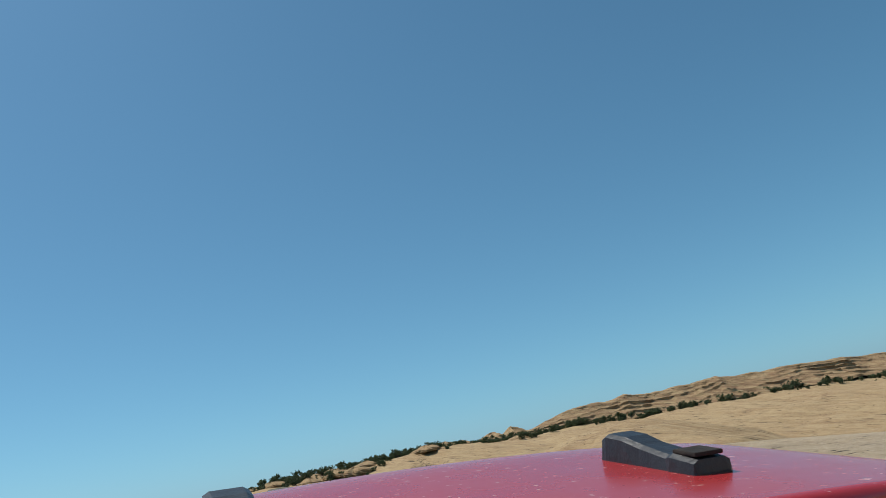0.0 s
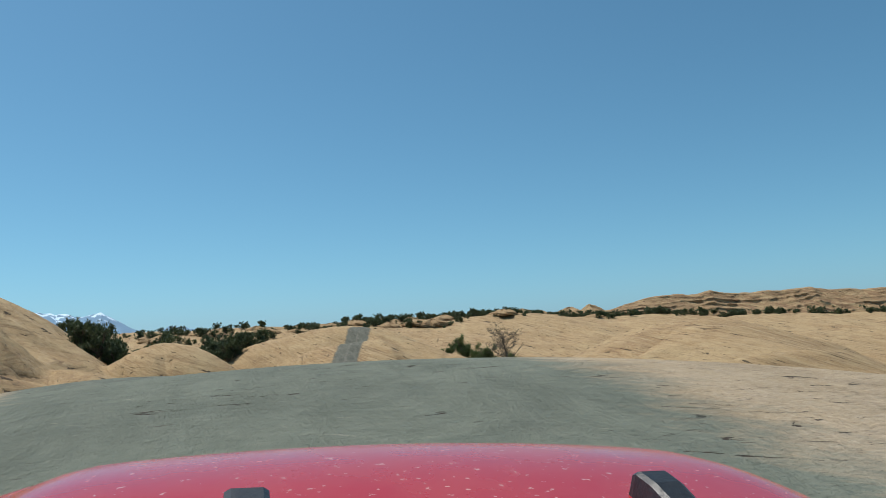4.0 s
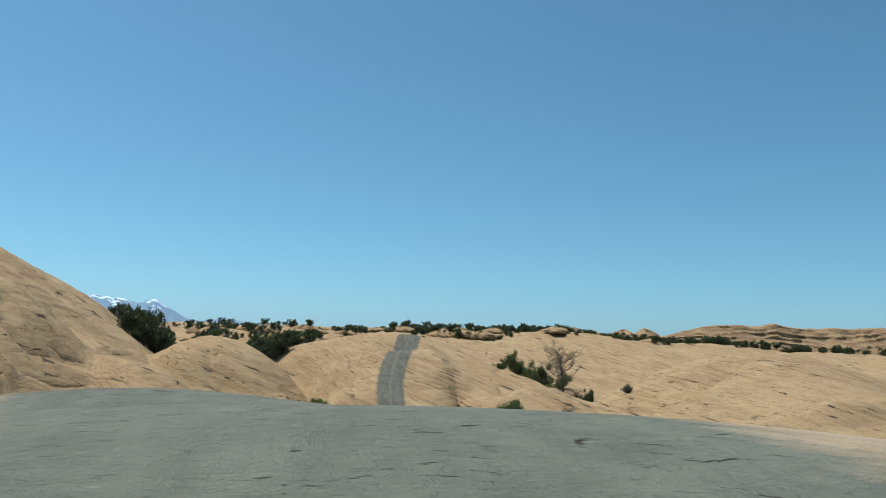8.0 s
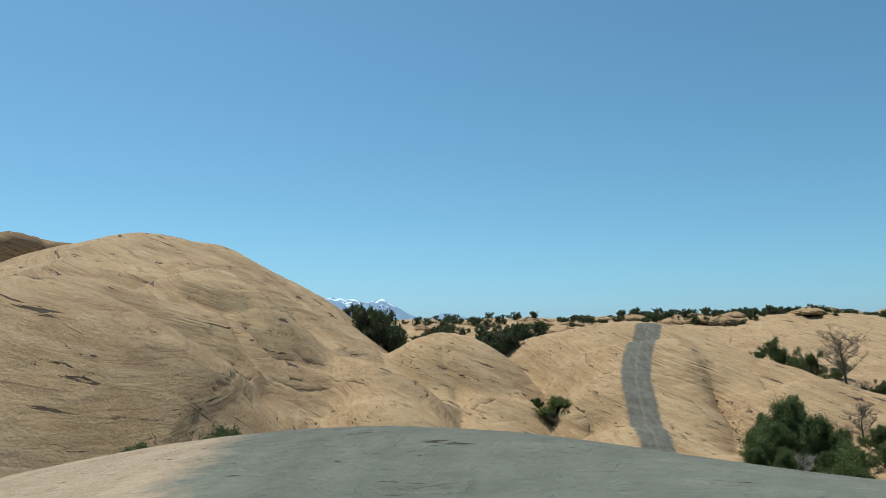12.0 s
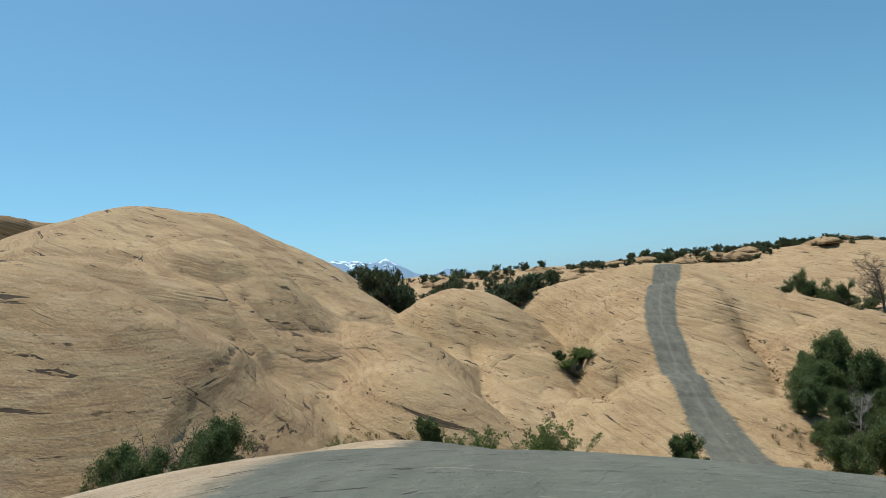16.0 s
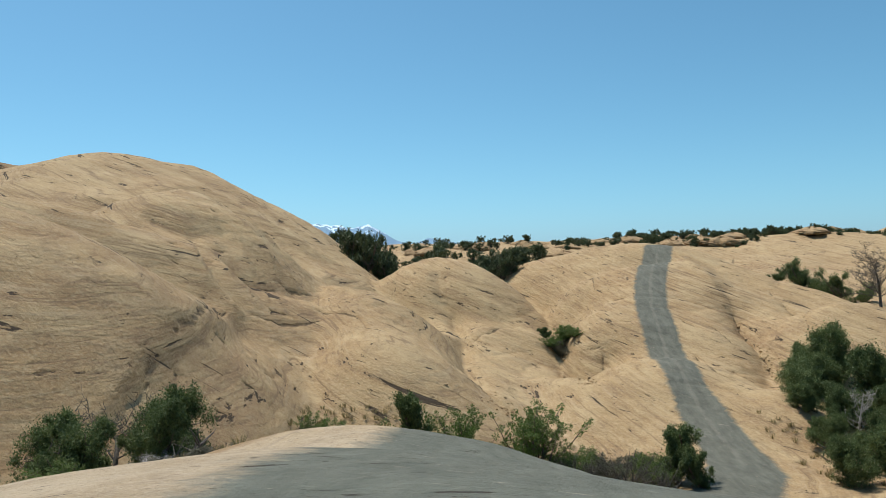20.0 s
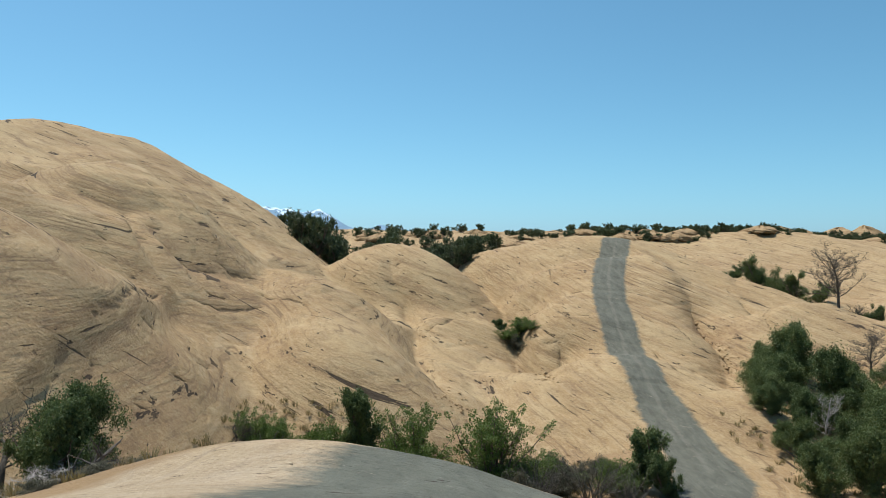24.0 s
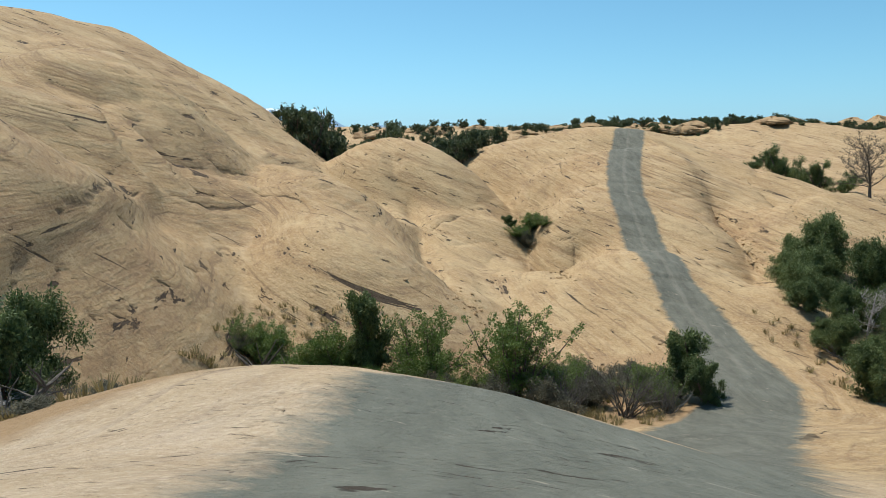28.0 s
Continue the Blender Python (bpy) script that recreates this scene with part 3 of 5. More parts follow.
def build_ground():
    xs = spaced(-33, 34, 0.25, 1.035, -4700, 4700)
    ys = spaced(-14, 112, 0.25, 1.03, -4700, 4700)
    gx, gy = np.meshgrid(xs, ys)
    x, y = gx.ravel(), gy.ravel()
    z = ground_height(x, y)
    far = np.hypot(x, y)
    z = np.where(far > 700, z * np.clip(1 - (far - 700) / 900, 0, 1) + 6 * np.clip((far - 700) / 900, 0, 1), z)
    nx, ny = len(xs), len(ys)
    i = (np.arange(ny - 1)[:, None] * nx + np.arange(nx - 1)[None]).ravel()
    faces = np.stack([i, i + 1, i + 1 + nx, i + nx], 1)
    me = bpy.data.meshes.new("ground")
    me.vertices.add(len(x))
    me.vertices.foreach_set("co", np.stack([x, y, z], 1).ravel())
    me.loops.add(faces.size)
    me.loops.foreach_set("vertex_index", faces.ravel())
    me.polygons.add(len(faces))
    me.polygons.foreach_set("loop_start", np.arange(0, faces.size, 4))
    me.polygons.foreach_set("use_smooth", np.ones(len(faces), bool))
    me.update(calc_edges=True)
    d, s = along(x, y, ROAD)
    half = np.interp(s * (len(ROAD) - 1), [0, 2, 3, 4, 5, 6, 7, 8, 9, 10, 11, 12, 13, 14, 21], [4.5, 4.5, 5.3, 5.0, 4.6, 4.0, 4.0, 3.4, 3.0, 2.7, 2.5, 2.2, 2.0, 1.65, 2.2])
    road = np.clip(0.5 - (d - half) / np.interp(y, [6, 14, 45, 75], [5.0, 2.6, 2.6, 1.3]), 0, 1.0) * np.where(y > 147, 0, 1)
    road = road * (1 - 0.85 * np.exp(-(((y - 42.4) / 0.9) ** 2)) * np.clip((1.5 - x) / 2, 0, 1))      # the rim of the slab is bare
    low = np.clip((-11.3 - z) / 1.4, 0, 1) * np.clip(1 - np.hypot((x - 2) / 34, (y - 66) / 13) ** 4, 0, 1) * np.clip((15 - x) / 5, 0, 1)
    pocket = np.exp(-(((x + 14.5) / 5) ** 2 + ((y - 44) / 9) ** 2))
    sand = np.clip(np.maximum(low, pocket) * 1.2 - road, 0, 1)
    # brown stains, and painted shade in the dome's hollow and the right-hand recess
    varnish_and_shade = 0.15 * np.exp(-(((x + 19.5) / 5) ** 2 + ((y - 62) / 7) ** 2)) + 0.40 * np.exp(-(((x + 25.5) / 3) ** 2 + ((y - 90) / 5) ** 2)) + 0.22 * np.exp(-(((x + 19) / 3) ** 2 + ((y - 68) / 7) ** 2)) + 0.6 * np.exp(-(((x - 62) / 3.5) ** 2 + ((y - 103) / 6) ** 2)) + 0.5 * np.exp(-(((x - 29) / 2.2) ** 2 + ((y - 107) / 5) ** 2)) + 0.25 * np.clip(fractal(x, y, 9, 26, 3) * 2, 0, 1)
    rut = np.exp(-((d / 0.32) ** 2)) * np.clip((y - 66) / 8, 0, 1)
    for name, values in (("road", road), ("rut", rut), ("sand", sand), ("cleft", clefts(x, y)), ("calm", np.clip((46 - y) / 8, 0, 1)), ("scour", np.interp(y, [16, 27, 40, 46], [1, 0.25, 0.25, 0])), ("varnish_and_shade", np.clip(varnish_and_shade, 0, 1))):
        me.attributes.new(name, "FLOAT", "POINT").data.foreach_set("value", values.astype(np.float32))
    me.materials.append(ROCK)
    return tagged(new("ground", me), "bare tan sandstone domes with a wheel-darkened track across", "ground", kind="structure")


build_ground()


# ---- helpers for things ----
def mesh_of(name, verts, faces, material, smooth=False):
    me = bpy.data.meshes.new(name)
    me.from_pydata([tuple(v) for v in verts], [], [tuple(f) for f in faces])
    if smooth:
        me.polygons.foreach_set("use_smooth", np.ones(len(me.polygons), bool))
    me.materials.append(material)
    return me


def part_of(name, mesh, parent, label=""):
    ob = new(name, mesh)
    ob.parent = parent
    return tagged(ob, label)


def part(name, bm, material, parent, label="", smooth=False):
    """Links a bmesh as one mesh under a thing or a part."""
    me = bpy.data.meshes.new(name)
    bm.to_mesh(me)
    bm.free()
    if smooth:
        me.polygons.foreach_set("use_smooth", np.ones(len(me.polygons), bool))
    me.materials.append(material)
    return part_of(name, me, parent, label)


class Wood:
    """Collects tapered limbs as one mesh."""

    def __init__(self):
        self.verts, self.faces = [], []

    def limb(self, points, radii, sides=6):
        base = len(self.verts)
        up = Vector((0.31, 0.12, 0.9))
        for n, (p, r) in enumerate(zip(points, radii)):
            a, b = points[max(n - 1, 0)], points[min(n + 1, len(points) - 1)]
            t = (b - a).normalized() if (b - a).length > 1e-6 else Vector((0, 0, 1))
            side = t.cross(up if abs(t.dot(up)) < 0.95 else Vector((1, 0, 0))).normalized()
            other = t.cross(side)
            for k in range(sides):
                w = 2 * math.pi * k / sides
                rr = r * (1 + 0.22 * math.sin(3 * w + n))
                self.verts.append(p + side * (rr * math.cos(w)) + other * (rr * math.sin(w)))
        for n in range(len(points) - 1):
            for k in range(sides):
                a, b = base + n * sides + k, base + n * sides + (k + 1) % sides
                self.faces.append((a, b, b + sides, a + sides))
        self.faces.append(tuple(base + (len(points) - 1) * sides + k for k in range(sides)))

    def grow(self, rng, start, way, length, radius, bend, steps=5, lift=0.0):
        """A crooked limb; returns its points."""
        pts, rad, p, d = [start], [radius], start.copy(), way.normalized()
        for n in range(steps):
            d = (d + Vector((rng.uniform(-bend, bend), rng.uniform(-bend, bend), rng.uniform(-bend, bend) + lift))).normalized()
            p = p + d * (length / steps)
            pts.append(p.copy())
            rad.append(radius * (1 - 0.82 * (n + 1) / steps))
        self.limb(pts, rad, 7 if radius > 0.07 else (5 if radius > 0.02 else 4))
        return pts


def sprigs(rng, centres, radius, count, size, slim=0.45, upward=0.5, soft=False):
    """Many small pointed leaf sprigs round the given centres, as vertices and faces."""
    c = np.array([tuple(p) for p in centres])
    k = len(c)
    way = rng.normal(size=(k, count, 3))
    way /= np.linalg.norm(way, axis=2, keepdims=True)
    r = np.asarray(radius).reshape(-1, 1, 1) if np.ndim(radius) else radius
    at = c[:, None] + way * r * rng.uniform(0.25, 1.0, (k, count, 1)) ** 0.6
    if soft:              # loose upright plumes that thin out
        at = c[:, None] + rng.normal(size=(k, count, 3)) * r * [0.44, 0.44, 0.60]
    at, way = at.reshape(-1, 3), way.reshape(-1, 3)
    d = way + rng.normal(scale=0.5, size=way.shape) + [0, 0, upward]
    d /= np.linalg.norm(d, axis=1, keepdims=True)
    side = np.cross(d, rng.normal(size=d.shape))
    side /= np.linalg.norm(side, axis=1, keepdims=True) + 1e-9
    ln = size * rng.uniform(0.6, 1.35, (len(d), 1))
    fold = np.cross(d, side) * ln * 0.12
    a, b, cc, e = at - d * ln * 0.5, at + side * ln * slim * 0.5 + fold, at + d * ln * 0.5, at - side * ln * slim * 0.5 + fold
    verts = np.stack([a, b, cc, e], 1).reshape(-1, 3)
    i = np.arange(len(d))[:, None] * 4
    return verts, np.concatenate([i, i + 1, i + 2, i + 3], 1)


def leaf_mesh(name, verts, faces, material):
    me = bpy.data.meshes.new(name)
    me.vertices.add(len(verts))
    me.vertices.foreach_set("co", np.asarray(verts, float).ravel())
    me.loops.add(faces.size)
    me.loops.foreach_set("vertex_index", faces.ravel())
    me.polygons.add(len(faces))
    me.polygons.foreach_set("loop_start", np.arange(0, faces.size, 4))
    me.update(calc_edges=True)
    me.materials.append(material)
    return me


# ---- plants ----
def make_juniper(seed, height, width, leaves=JUNIPER, label="dark green juniper growing from a crack in the sandstone", bare=0.25, sprig=0.19, count=80, clumps=85, name="juniper_tree"):
    """A juniper or pinyon: twisted trunk, crooked limbs, and a crown of dense tufts with gaps."""
    rng, nrg = random.Random(seed), np.random.RandomState(seed)
    root = new(name)
    wood, tips = Wood(), []
    stems = 1 if height > 4.5 else rng.choice((2, 3))
    for s in range(stems):
        lean = Vector((rng.uniform(-0.35, 0.35), rng.uniform(-0.35, 0.35), 1))
        trunk = wood.grow(rng, Vector((rng.uniform(-0.15, 0.15), rng.uniform(-0.15, 0.15), -0.35)), lean, height * 0.82 + 0.35, 0.045 * height / stems**0.4, 0.20, 8, 0.05)
        limbs = max(12, int(26 / stems))
        for n in range(limbs):
            f = bare + (0.97 - bare) * (n + rng.random() * 0.6) / limbs
            k = min(int(f * 8), 7)
            p = trunk[k].lerp(trunk[k + 1], f * 8 - k)
            w = rng.uniform(0, 2 * math.pi)
            reach = width * 0.5 * (1.06 - 0.62 * f) * rng.uniform(0.55, 1.2)
            pts = wood.grow(rng, p, Vector((math.cos(w), math.sin(w), rng.uniform(0.05, 0.6))), reach, 0.014 * height * (1.1 - f) + 0.012, 0.28, 5, 0.09)
            tips += [(q, f) for q in pts[2:]]
            for _ in range(2):
                q = pts[rng.choice((2, 3, 4))]
                more = wood.grow(rng, q, Vector((rng.uniform(-1, 1), rng.uniform(-1, 1), rng.uniform(0.1, 0.9))), reach * 0.45, 0.012, 0.3, 3, 0.1)
                tips += [(u, f) for u in more[1:]]
        tips += [(q, 1.0) for q in trunk[-2:]]
    rng.shuffle(tips)
    tips = tips[:clumps] if len(tips) >= clumps else tips
    centres = [q + Vector((rng.uniform(-0.1, 0.1), rng.uniform(-0.1, 0.1), rng.uniform(0, 0.15))) for q, _ in tips]
    radius = [width * rng.choice((0.05, 0.065, 0.085, 0.11)) * rng.uniform(0.8, 1.2) for _ in tips]
    part_of("trunk", mesh_of("trunk", wood.verts, wood.faces, BARK, True), root, "grey-brown twisted trunk and limbs")
    part_of("crown", leaf_mesh("crown", *sprigs(nrg, centres, radius, count, sprig, 0.32, 0.9, soft=True), leaves), root)
    return tagged(root, label, "tree")


def make_shrub(seed, height, width, leaves, label, sprig=0.13, count=26, stems=15, name="shrub", twiggy=False):
    """A many-stemmed bush with loose leafy twigs."""
    rng, nrg = random.Random(seed), np.random.RandomState(seed)
    root = new(name)
    wood, centres = Wood(), []
    for s in range(stems):
        w, lean = rng.uniform(0, 2 * math.pi), rng.uniform(0.1, 0.95)
        way = Vector((math.cos(w) * lean * width / height, math.sin(w) * lean * width / height, 1))
        pts = wood.grow(rng, Vector((rng.uniform(-0.1, 0.1) * width, rng.uniform(-0.1, 0.1) * width, -0.15)), way, height * rng.uniform(0.7, 1.1), 0.012 * height + 0.008, 0.24, 6)
        centres += pts[2:]
        for _ in range(4 if twiggy else 3):
            q = pts[rng.choice((2, 3, 4, 5))]
            more = wood.grow(rng, q, Vector((rng.uniform(-1, 1), rng.uniform(-1, 1), rng.uniform(0.0, 0.9))), height * 0.3, 0.009, 0.3, 3)
            centres += more[1:]
            if twiggy:
                for _ in range(3):
                    wood.grow(rng, rng.choice(more[1:]), Vector((rng.uniform(-1, 1), rng.uniform(-1, 1), rng.uniform(0.0, 1.0))), height * 0.18, 0.006, 0.3, 2)
    part_of("stem_clump", mesh_of("stem_clump", wood.verts, wood.faces, DEADWOOD if twiggy else BARK, True), root, "thin woody stems")
    if count:
        part_of("foliage", leaf_mesh("foliage", *sprigs(nrg, centres, width * 0.085, count, sprig, 0.6), leaves), root)
    return tagged(root, label, "bush")


def make_dead_tree(seed, height, label, material=DEADWOOD, spread=0.5, name="dead_tree", twigs=5, bend=0.13):
    """A bare tree: trunk, limbs and many fine twigs."""
    rng = random.Random(seed)
    root = new(name)
    wood, fine = Wood(), Wood()
    trunk = wood.grow(rng, Vector((0, 0, -0.4)), Vector((rng.uniform(-0.15, 0.15), rng.uniform(-0.15, 0.15), 1)), height + 0.4, 0.03 * height, bend, 9)
    limbs = 28 if twigs > 6 else 16
    for n in range(limbs):
        f = 0.18 + 0.8 * (n + rng.random()) / limbs
        k = min(int(f * 9), 8)
        p = trunk[k].lerp(trunk[k + 1], f * 9 - k)
        w = rng.uniform(0, 2 * math.pi)
        pts = wood.grow(rng, p, Vector((math.cos(w), math.sin(w), rng.uniform(0.1, 0.7))), height * spread * (1.1 - 0.7 * f) * rng.uniform(0.6, 1.1), 0.011 * height * (1.2 - f), 0.3, 6, 0.08)
        for q in pts[1:]:
            for _ in range(2):
                sub = fine.grow(rng, q, Vector((rng.uniform(-1, 1), rng.uniform(-1, 1), rng.uniform(-0.1, 1.0))), height * 0.14, 0.0035 * height, 0.3, 3, 0.05)
                for _ in range(twigs):
                    fine.grow(rng, rng.choice(sub[1:]), Vector((rng.uniform(-1, 1), rng.uniform(-1, 1), rng.uniform(-0.1, 1.0))), height * 0.07, 0.002 * height, 0.3, 2)
    part_of("trunk", mesh_of("trunk", wood.verts, wood.faces, material, True), root)
    part_of("twig_spray", mesh_of("twig_spray", fine.verts, fine.faces, material, False), root, "bare fine twigs")["kind"] = "stuff"
    return tagged(root, label, "dead tree")


def place(ob, x, y, turn=0.0, scale=1.0, sink=0.0, tall=1.0):
    z = float(ground_height([x], [y])[0]) - sink
    return pose(x, y, z, 0, 0, turn) @ Matrix.Diagonal((scale, scale, scale * tall, 1))


def stand(ob, x, y, turn=0.0, scale=1.0, sink=0.0, tall=1.0):
    ob.matrix_basis = place(ob, x, y, turn, scale, sink, tall)
    return ob


def again(ob, x, y, turn=0.0, scale=1.0, sink=0.0, tall=1.0, label="", group=""):
    made = copy_thing(ob, Matrix.Identity(4))
    made.matrix_basis = place(ob, x, y, turn, scale, sink, tall)
    return tagged(made, label, "", group)


# ---- plants in the sandy gully below the slab ----
DARK, BRIGHT = "dark green juniper growing from a crack in the sandstone", "bright green leafy shrub on the sandy gully floor"
ROW, THICKET = "bushes in the gully", "junipers of the thicket beside the track"
jun_a = stand(make_juniper(11, 5.5, 6.4, bare=0.04, count=120, clumps=250, sprig=0.21), 29.5, 93.0, 20)
jun_f = stand(make_juniper(17, 5.2, 6.8, bare=0.03, count=120, clumps=250, sprig=0.21), 30.2, 85.5, 70)
jun_b = stand(make_juniper(12, 5.6, 3.2, bare=0.22, count=130, clumps=150, sprig=0.20), -8.3, 66.3, 70)
jun_c = stand(make_juniper(13, 3.6, 4.0, bare=0.10, count=300, clumps=170, sprig=0.115), -16.2, 46.6, 10)
jun_d = stand(make_juniper(14, 4.0, 3.2, bare=0.08, count=130, clumps=150, sprig=0.18), 7.9, 66.0, 0)
oak_a = stand(make_shrub(21, 3.2, 3.6, OAK, BRIGHT, sprig=0.11, count=60, stems=24), -10.3, 65.6)
oak_b = stand(make_shrub(22, 5.4, 3.2, OAK, BRIGHT, sprig=0.12, count=46, stems=24), -0.8, 65.4)
oak_c = stand(make_shrub(23, 4.2, 3.2, OAK, BRIGHT, sprig=0.11, count=50, stems=22), -5.5, 67.0)
sage_a = stand(make_shrub(31, 1.9, 2.6, SAGE, "grey-green sagebrush on sandy ground", 0.10, 26, 20, "sagebrush", True), 3.0, 65.4)
twig_a = stand(make_shrub(32, 3.1, 3.6, SAGE, "leafless grey thorny bush on sandy ground", 0.07, 2, 24, "bare_bush", True), 4.4, 63.2)
dead_a = stand(make_dead_tree(41, 5.6, "bare grey dead pinyon on the sandstone slope", spread=0.9, twigs=8), 42.6, 109.5, 40, 1.05)
snag_a = stand(make_dead_tree(42, 4.2, "blackened bare juniper snag with twisted limbs", DEADWOOD, 0.75, "juniper_snag", 1, 0.42), -18.0, 46.4, 200)
pale_a = stand(make_dead_tree(43, 3.4, "bleached bare juniper branch among green foliage", PALEWOOD, 0.6, "juniper_snag", 1), 24.4, 77.6, 90)
again(snag_a, -14.0, 65.4, 60, 0.6, 0.2, 0.8, "blackened twisted juniper snag among green shrubs")
again(snag_a, -20.2, 46.8, 20, 0.8, 0.2, 0.9)
again(snag_a, -15.2, 44.6, 130, 0.55, 0.3, 0.7)

# the big thicket beside the track
for x, y, w, s, t, lab in ((33.5, 92.0, 250, 0.92, 1.0, ""), (26.6, 88.5, 130, 0.95, 1.0, ""), (31.5, 87.0, 300, 0.85, 1.0, ""), (36.0, 88.5, 190, 0.9, 1.0, ""),
                           (25.3, 83.5, 10, 0.6, 0.95, "small dark green juniper at the thicket's edge"), (29.0, 81.5, 80, 0.78, 1.0, ""), (33.5, 82.0, 210, 0.88, 1.0, ""),
                           (25.4, 79.0, 100, 0.62, 1.0, "small dark green juniper at the thicket's edge"), (28.4, 76.5, 55, 0.85, 1.0, ""), (37.5, 83.0, 155, 0.9, 1.0, ""),
                           (22.8, 73.8, 340, 0.5, 0.9, "low green juniper on sand beside the track"), (26.5, 72.0, 20, 0.92, 1.0, ""), (31.5, 74.5, 260, 0.85, 1.0, ""),
                           (19.2, 67.4, 40, 0.72, 0.95, "low green juniper on sand beside the track"), (22.8, 68.0, 120, 0.9, 1.0, ""), (35.5, 77.5, 310, 0.9, 1.05, ""), (27.5, 93.5, 75, 0.85, 1.0, ""), (23.6, 86.5, 165, 0.5, 1.0, ""), (21.5, 78.0, 235, 0.38, 0.9, ""), (25.0, 75.0, 145, 0.6, 1.0, ""), (21.8, 81.0, 25, 0.55, 1.0, ""), (23.2, 84.0, 95, 0.7, 1.0, ""), (21.9, 76.6, 190, 0.58, 1.0, ""), (24.2, 87.6, 260, 0.72, 1.0, ""), (23.6, 79.0, 330, 0.6, 1.1, ""), (25.8, 91.0, 45, 0.8, 1.0, "")):
    again(jun_a if (w // 5) % 2 else jun_f, x, y, w, s * (0.93 if x < 28.6 else 0.78 if x < 31.6 else 0.64), 0.1, t * (0.95 if y < 80 else 0.84), lab, THICKET)
# the row of bushes in the sandy gully
for base, x, y, w, s, t in ((jun_b, -9.6, 66.8, 200, 0.62, 0.75), (oak_a, -13.6, 66.4, 50, 0.80, 1.0), (oak_a, -8.2, 64.0, 160, 0.70, 0.8), (oak_c, -3.6, 65.0, 80, 0.66, 0.75),
                            (oak_b, 1.0, 65.6, 140, 0.62, 0.8), (oak_c, 2.4, 67.2, 20, 0.7, 0.8), (oak_a, 6.2, 65.6, 250, 0.75, 0.9), (oak_c, -14.8, 66.2, 250, 0.6, 0.8), (oak_a, -6.6, 65.0, 20, 0.7, 0.75),
                            (oak_a, -12.2, 64.6, 90, 0.75, 0.9), (oak_c, -9.4, 63.8, 10, 0.55, 0.7), (oak_a, -4.6, 64.2, 300, 0.65, 0.8), (sage_a, -5.0, 63.4, 100, 0.9, 1.0), (sage_a, -2.4, 63.2, 30, 1.0, 1.0), (sage_a, 0.4, 63.0, 220, 1.0, 1.0), (sage_a, -11.4, 63.4, 220, 0.9, 0.9), (sage_a, -1.2, 66.8, 300, 1.0, 1.2),
                            (sage_a, 4.4, 67.8, 310, 0.9, 0.9), (sage_a, 3.2, 70.0, 60, 0.9, 0.8), (sage_a, 0.8, 69.6, 140, 0.8, 0.8), (sage_a, 6.0, 69.4, 20, 0.8, 0.8), (twig_a, 1.6, 63.6, 120, 0.85, 1.0),
                            (twig_a, 6.4, 63.4, 250, 0.75, 0.85), (twig_a, -15.2, 65.6, 30, 0.5, 0.8), (twig_a, -3.2, 66.6, 80, 0.45, 1.2), (twig_a, -7.0, 63.2, 10, 0.6, 0.8), (jun_d, 9.0, 65.2, 140, 0.72, 0.95),
                            (jun_c, -19.0, 45.0, 60, 0.95, 0.9), (oak_c, -18.4, 43.2, 120, 0.5, 0.5), (oak_a, 5.0, 111.0, 60, 0.72, 0.8), (jun_d, 3.8, 112.6, 60, 0.55, 0.7), (sage_a, 5.4, 109.6, 200, 1.0, 1.0), (oak_c, 4.2, 110.6, 130, 0.55, 0.6), (oak_a, 6.2, 112.0, 200, 0.8, 0.8), (oak_c, 7.0, 109.6, 20, 0.5, 0.6),
                            (oak_c, 24.6, 87.5, 10, 0.5, 0.7), (sage_a, 22.4, 77.0, 10, 0.7, 0.8), (sage_a, -13.0, 42.0, 10, 0.35, 0.5), (sage_a, -12.8, 44.6, 70, 0.4, 0.5), (sage_a, -13.6, 40.0, 170, 0.35, 0.5)):
    again(base, x, y, w, s, 0.05, t, "", ROW if 60 < y < 72 and x < 12 else "")
# on the slope past the track
jun_e = stand(make_juniper(15, 3.8, 4.4, bare=0.05, count=90, clumps=120), 42.6, 131.0, 0, 1.25)
again(jun_e, 46.2, 128.0, 90, 1.3, 0.1, 0.95)
again(jun_e, 47.6, 124.5, 190, 0.95, 0.1, 0.85)
again(jun_e, 39.8, 134.0, 200, 0.85, 0.1, 0.75)
again(jun_e, 44.6, 132.0, 300, 1.0, 0.1, 0.8)
again(jun_e, 45.5, 107.6, 140, 0.75, 0.1, 0.9, "low green juniper beside a dead pinyon")
again(twig_a, 44.0, 108.2, 10, 0.55)
again(sage_a, 52.6, 108.8, 10, 0.7)
again(dead_a, 36.4, 92.5, 120, 0.62, 0.1, 1.0, "bare grey dead pinyon behind the thicket")

# ---- far trees on the plateau ----
far_kinds = [make_juniper(60 + n, 4.2, 4.4 + n * 0.4, FAR_GREEN, "dark green juniper far off on the plateau", 0.02, 0.55, 15, 76) for n in range(4)]
first = dict.fromkeys(range(4))
SKYLINE = "junipers on the plateau"


def far_tree(kind, x, y, scale, tall=1.0):
    ob = far_kinds[kind]
    w = (x * 37 + y * 11) % 360
    if first[kind] is None:
        first[kind] = tagged(stand(ob, x, y, w, scale, 0.2, tall), "", "", SKYLINE)
    else:
        again(ob, x, y, w, scale, 0.2, tall, "", SKYLINE)


rng_far = random.Random(5)
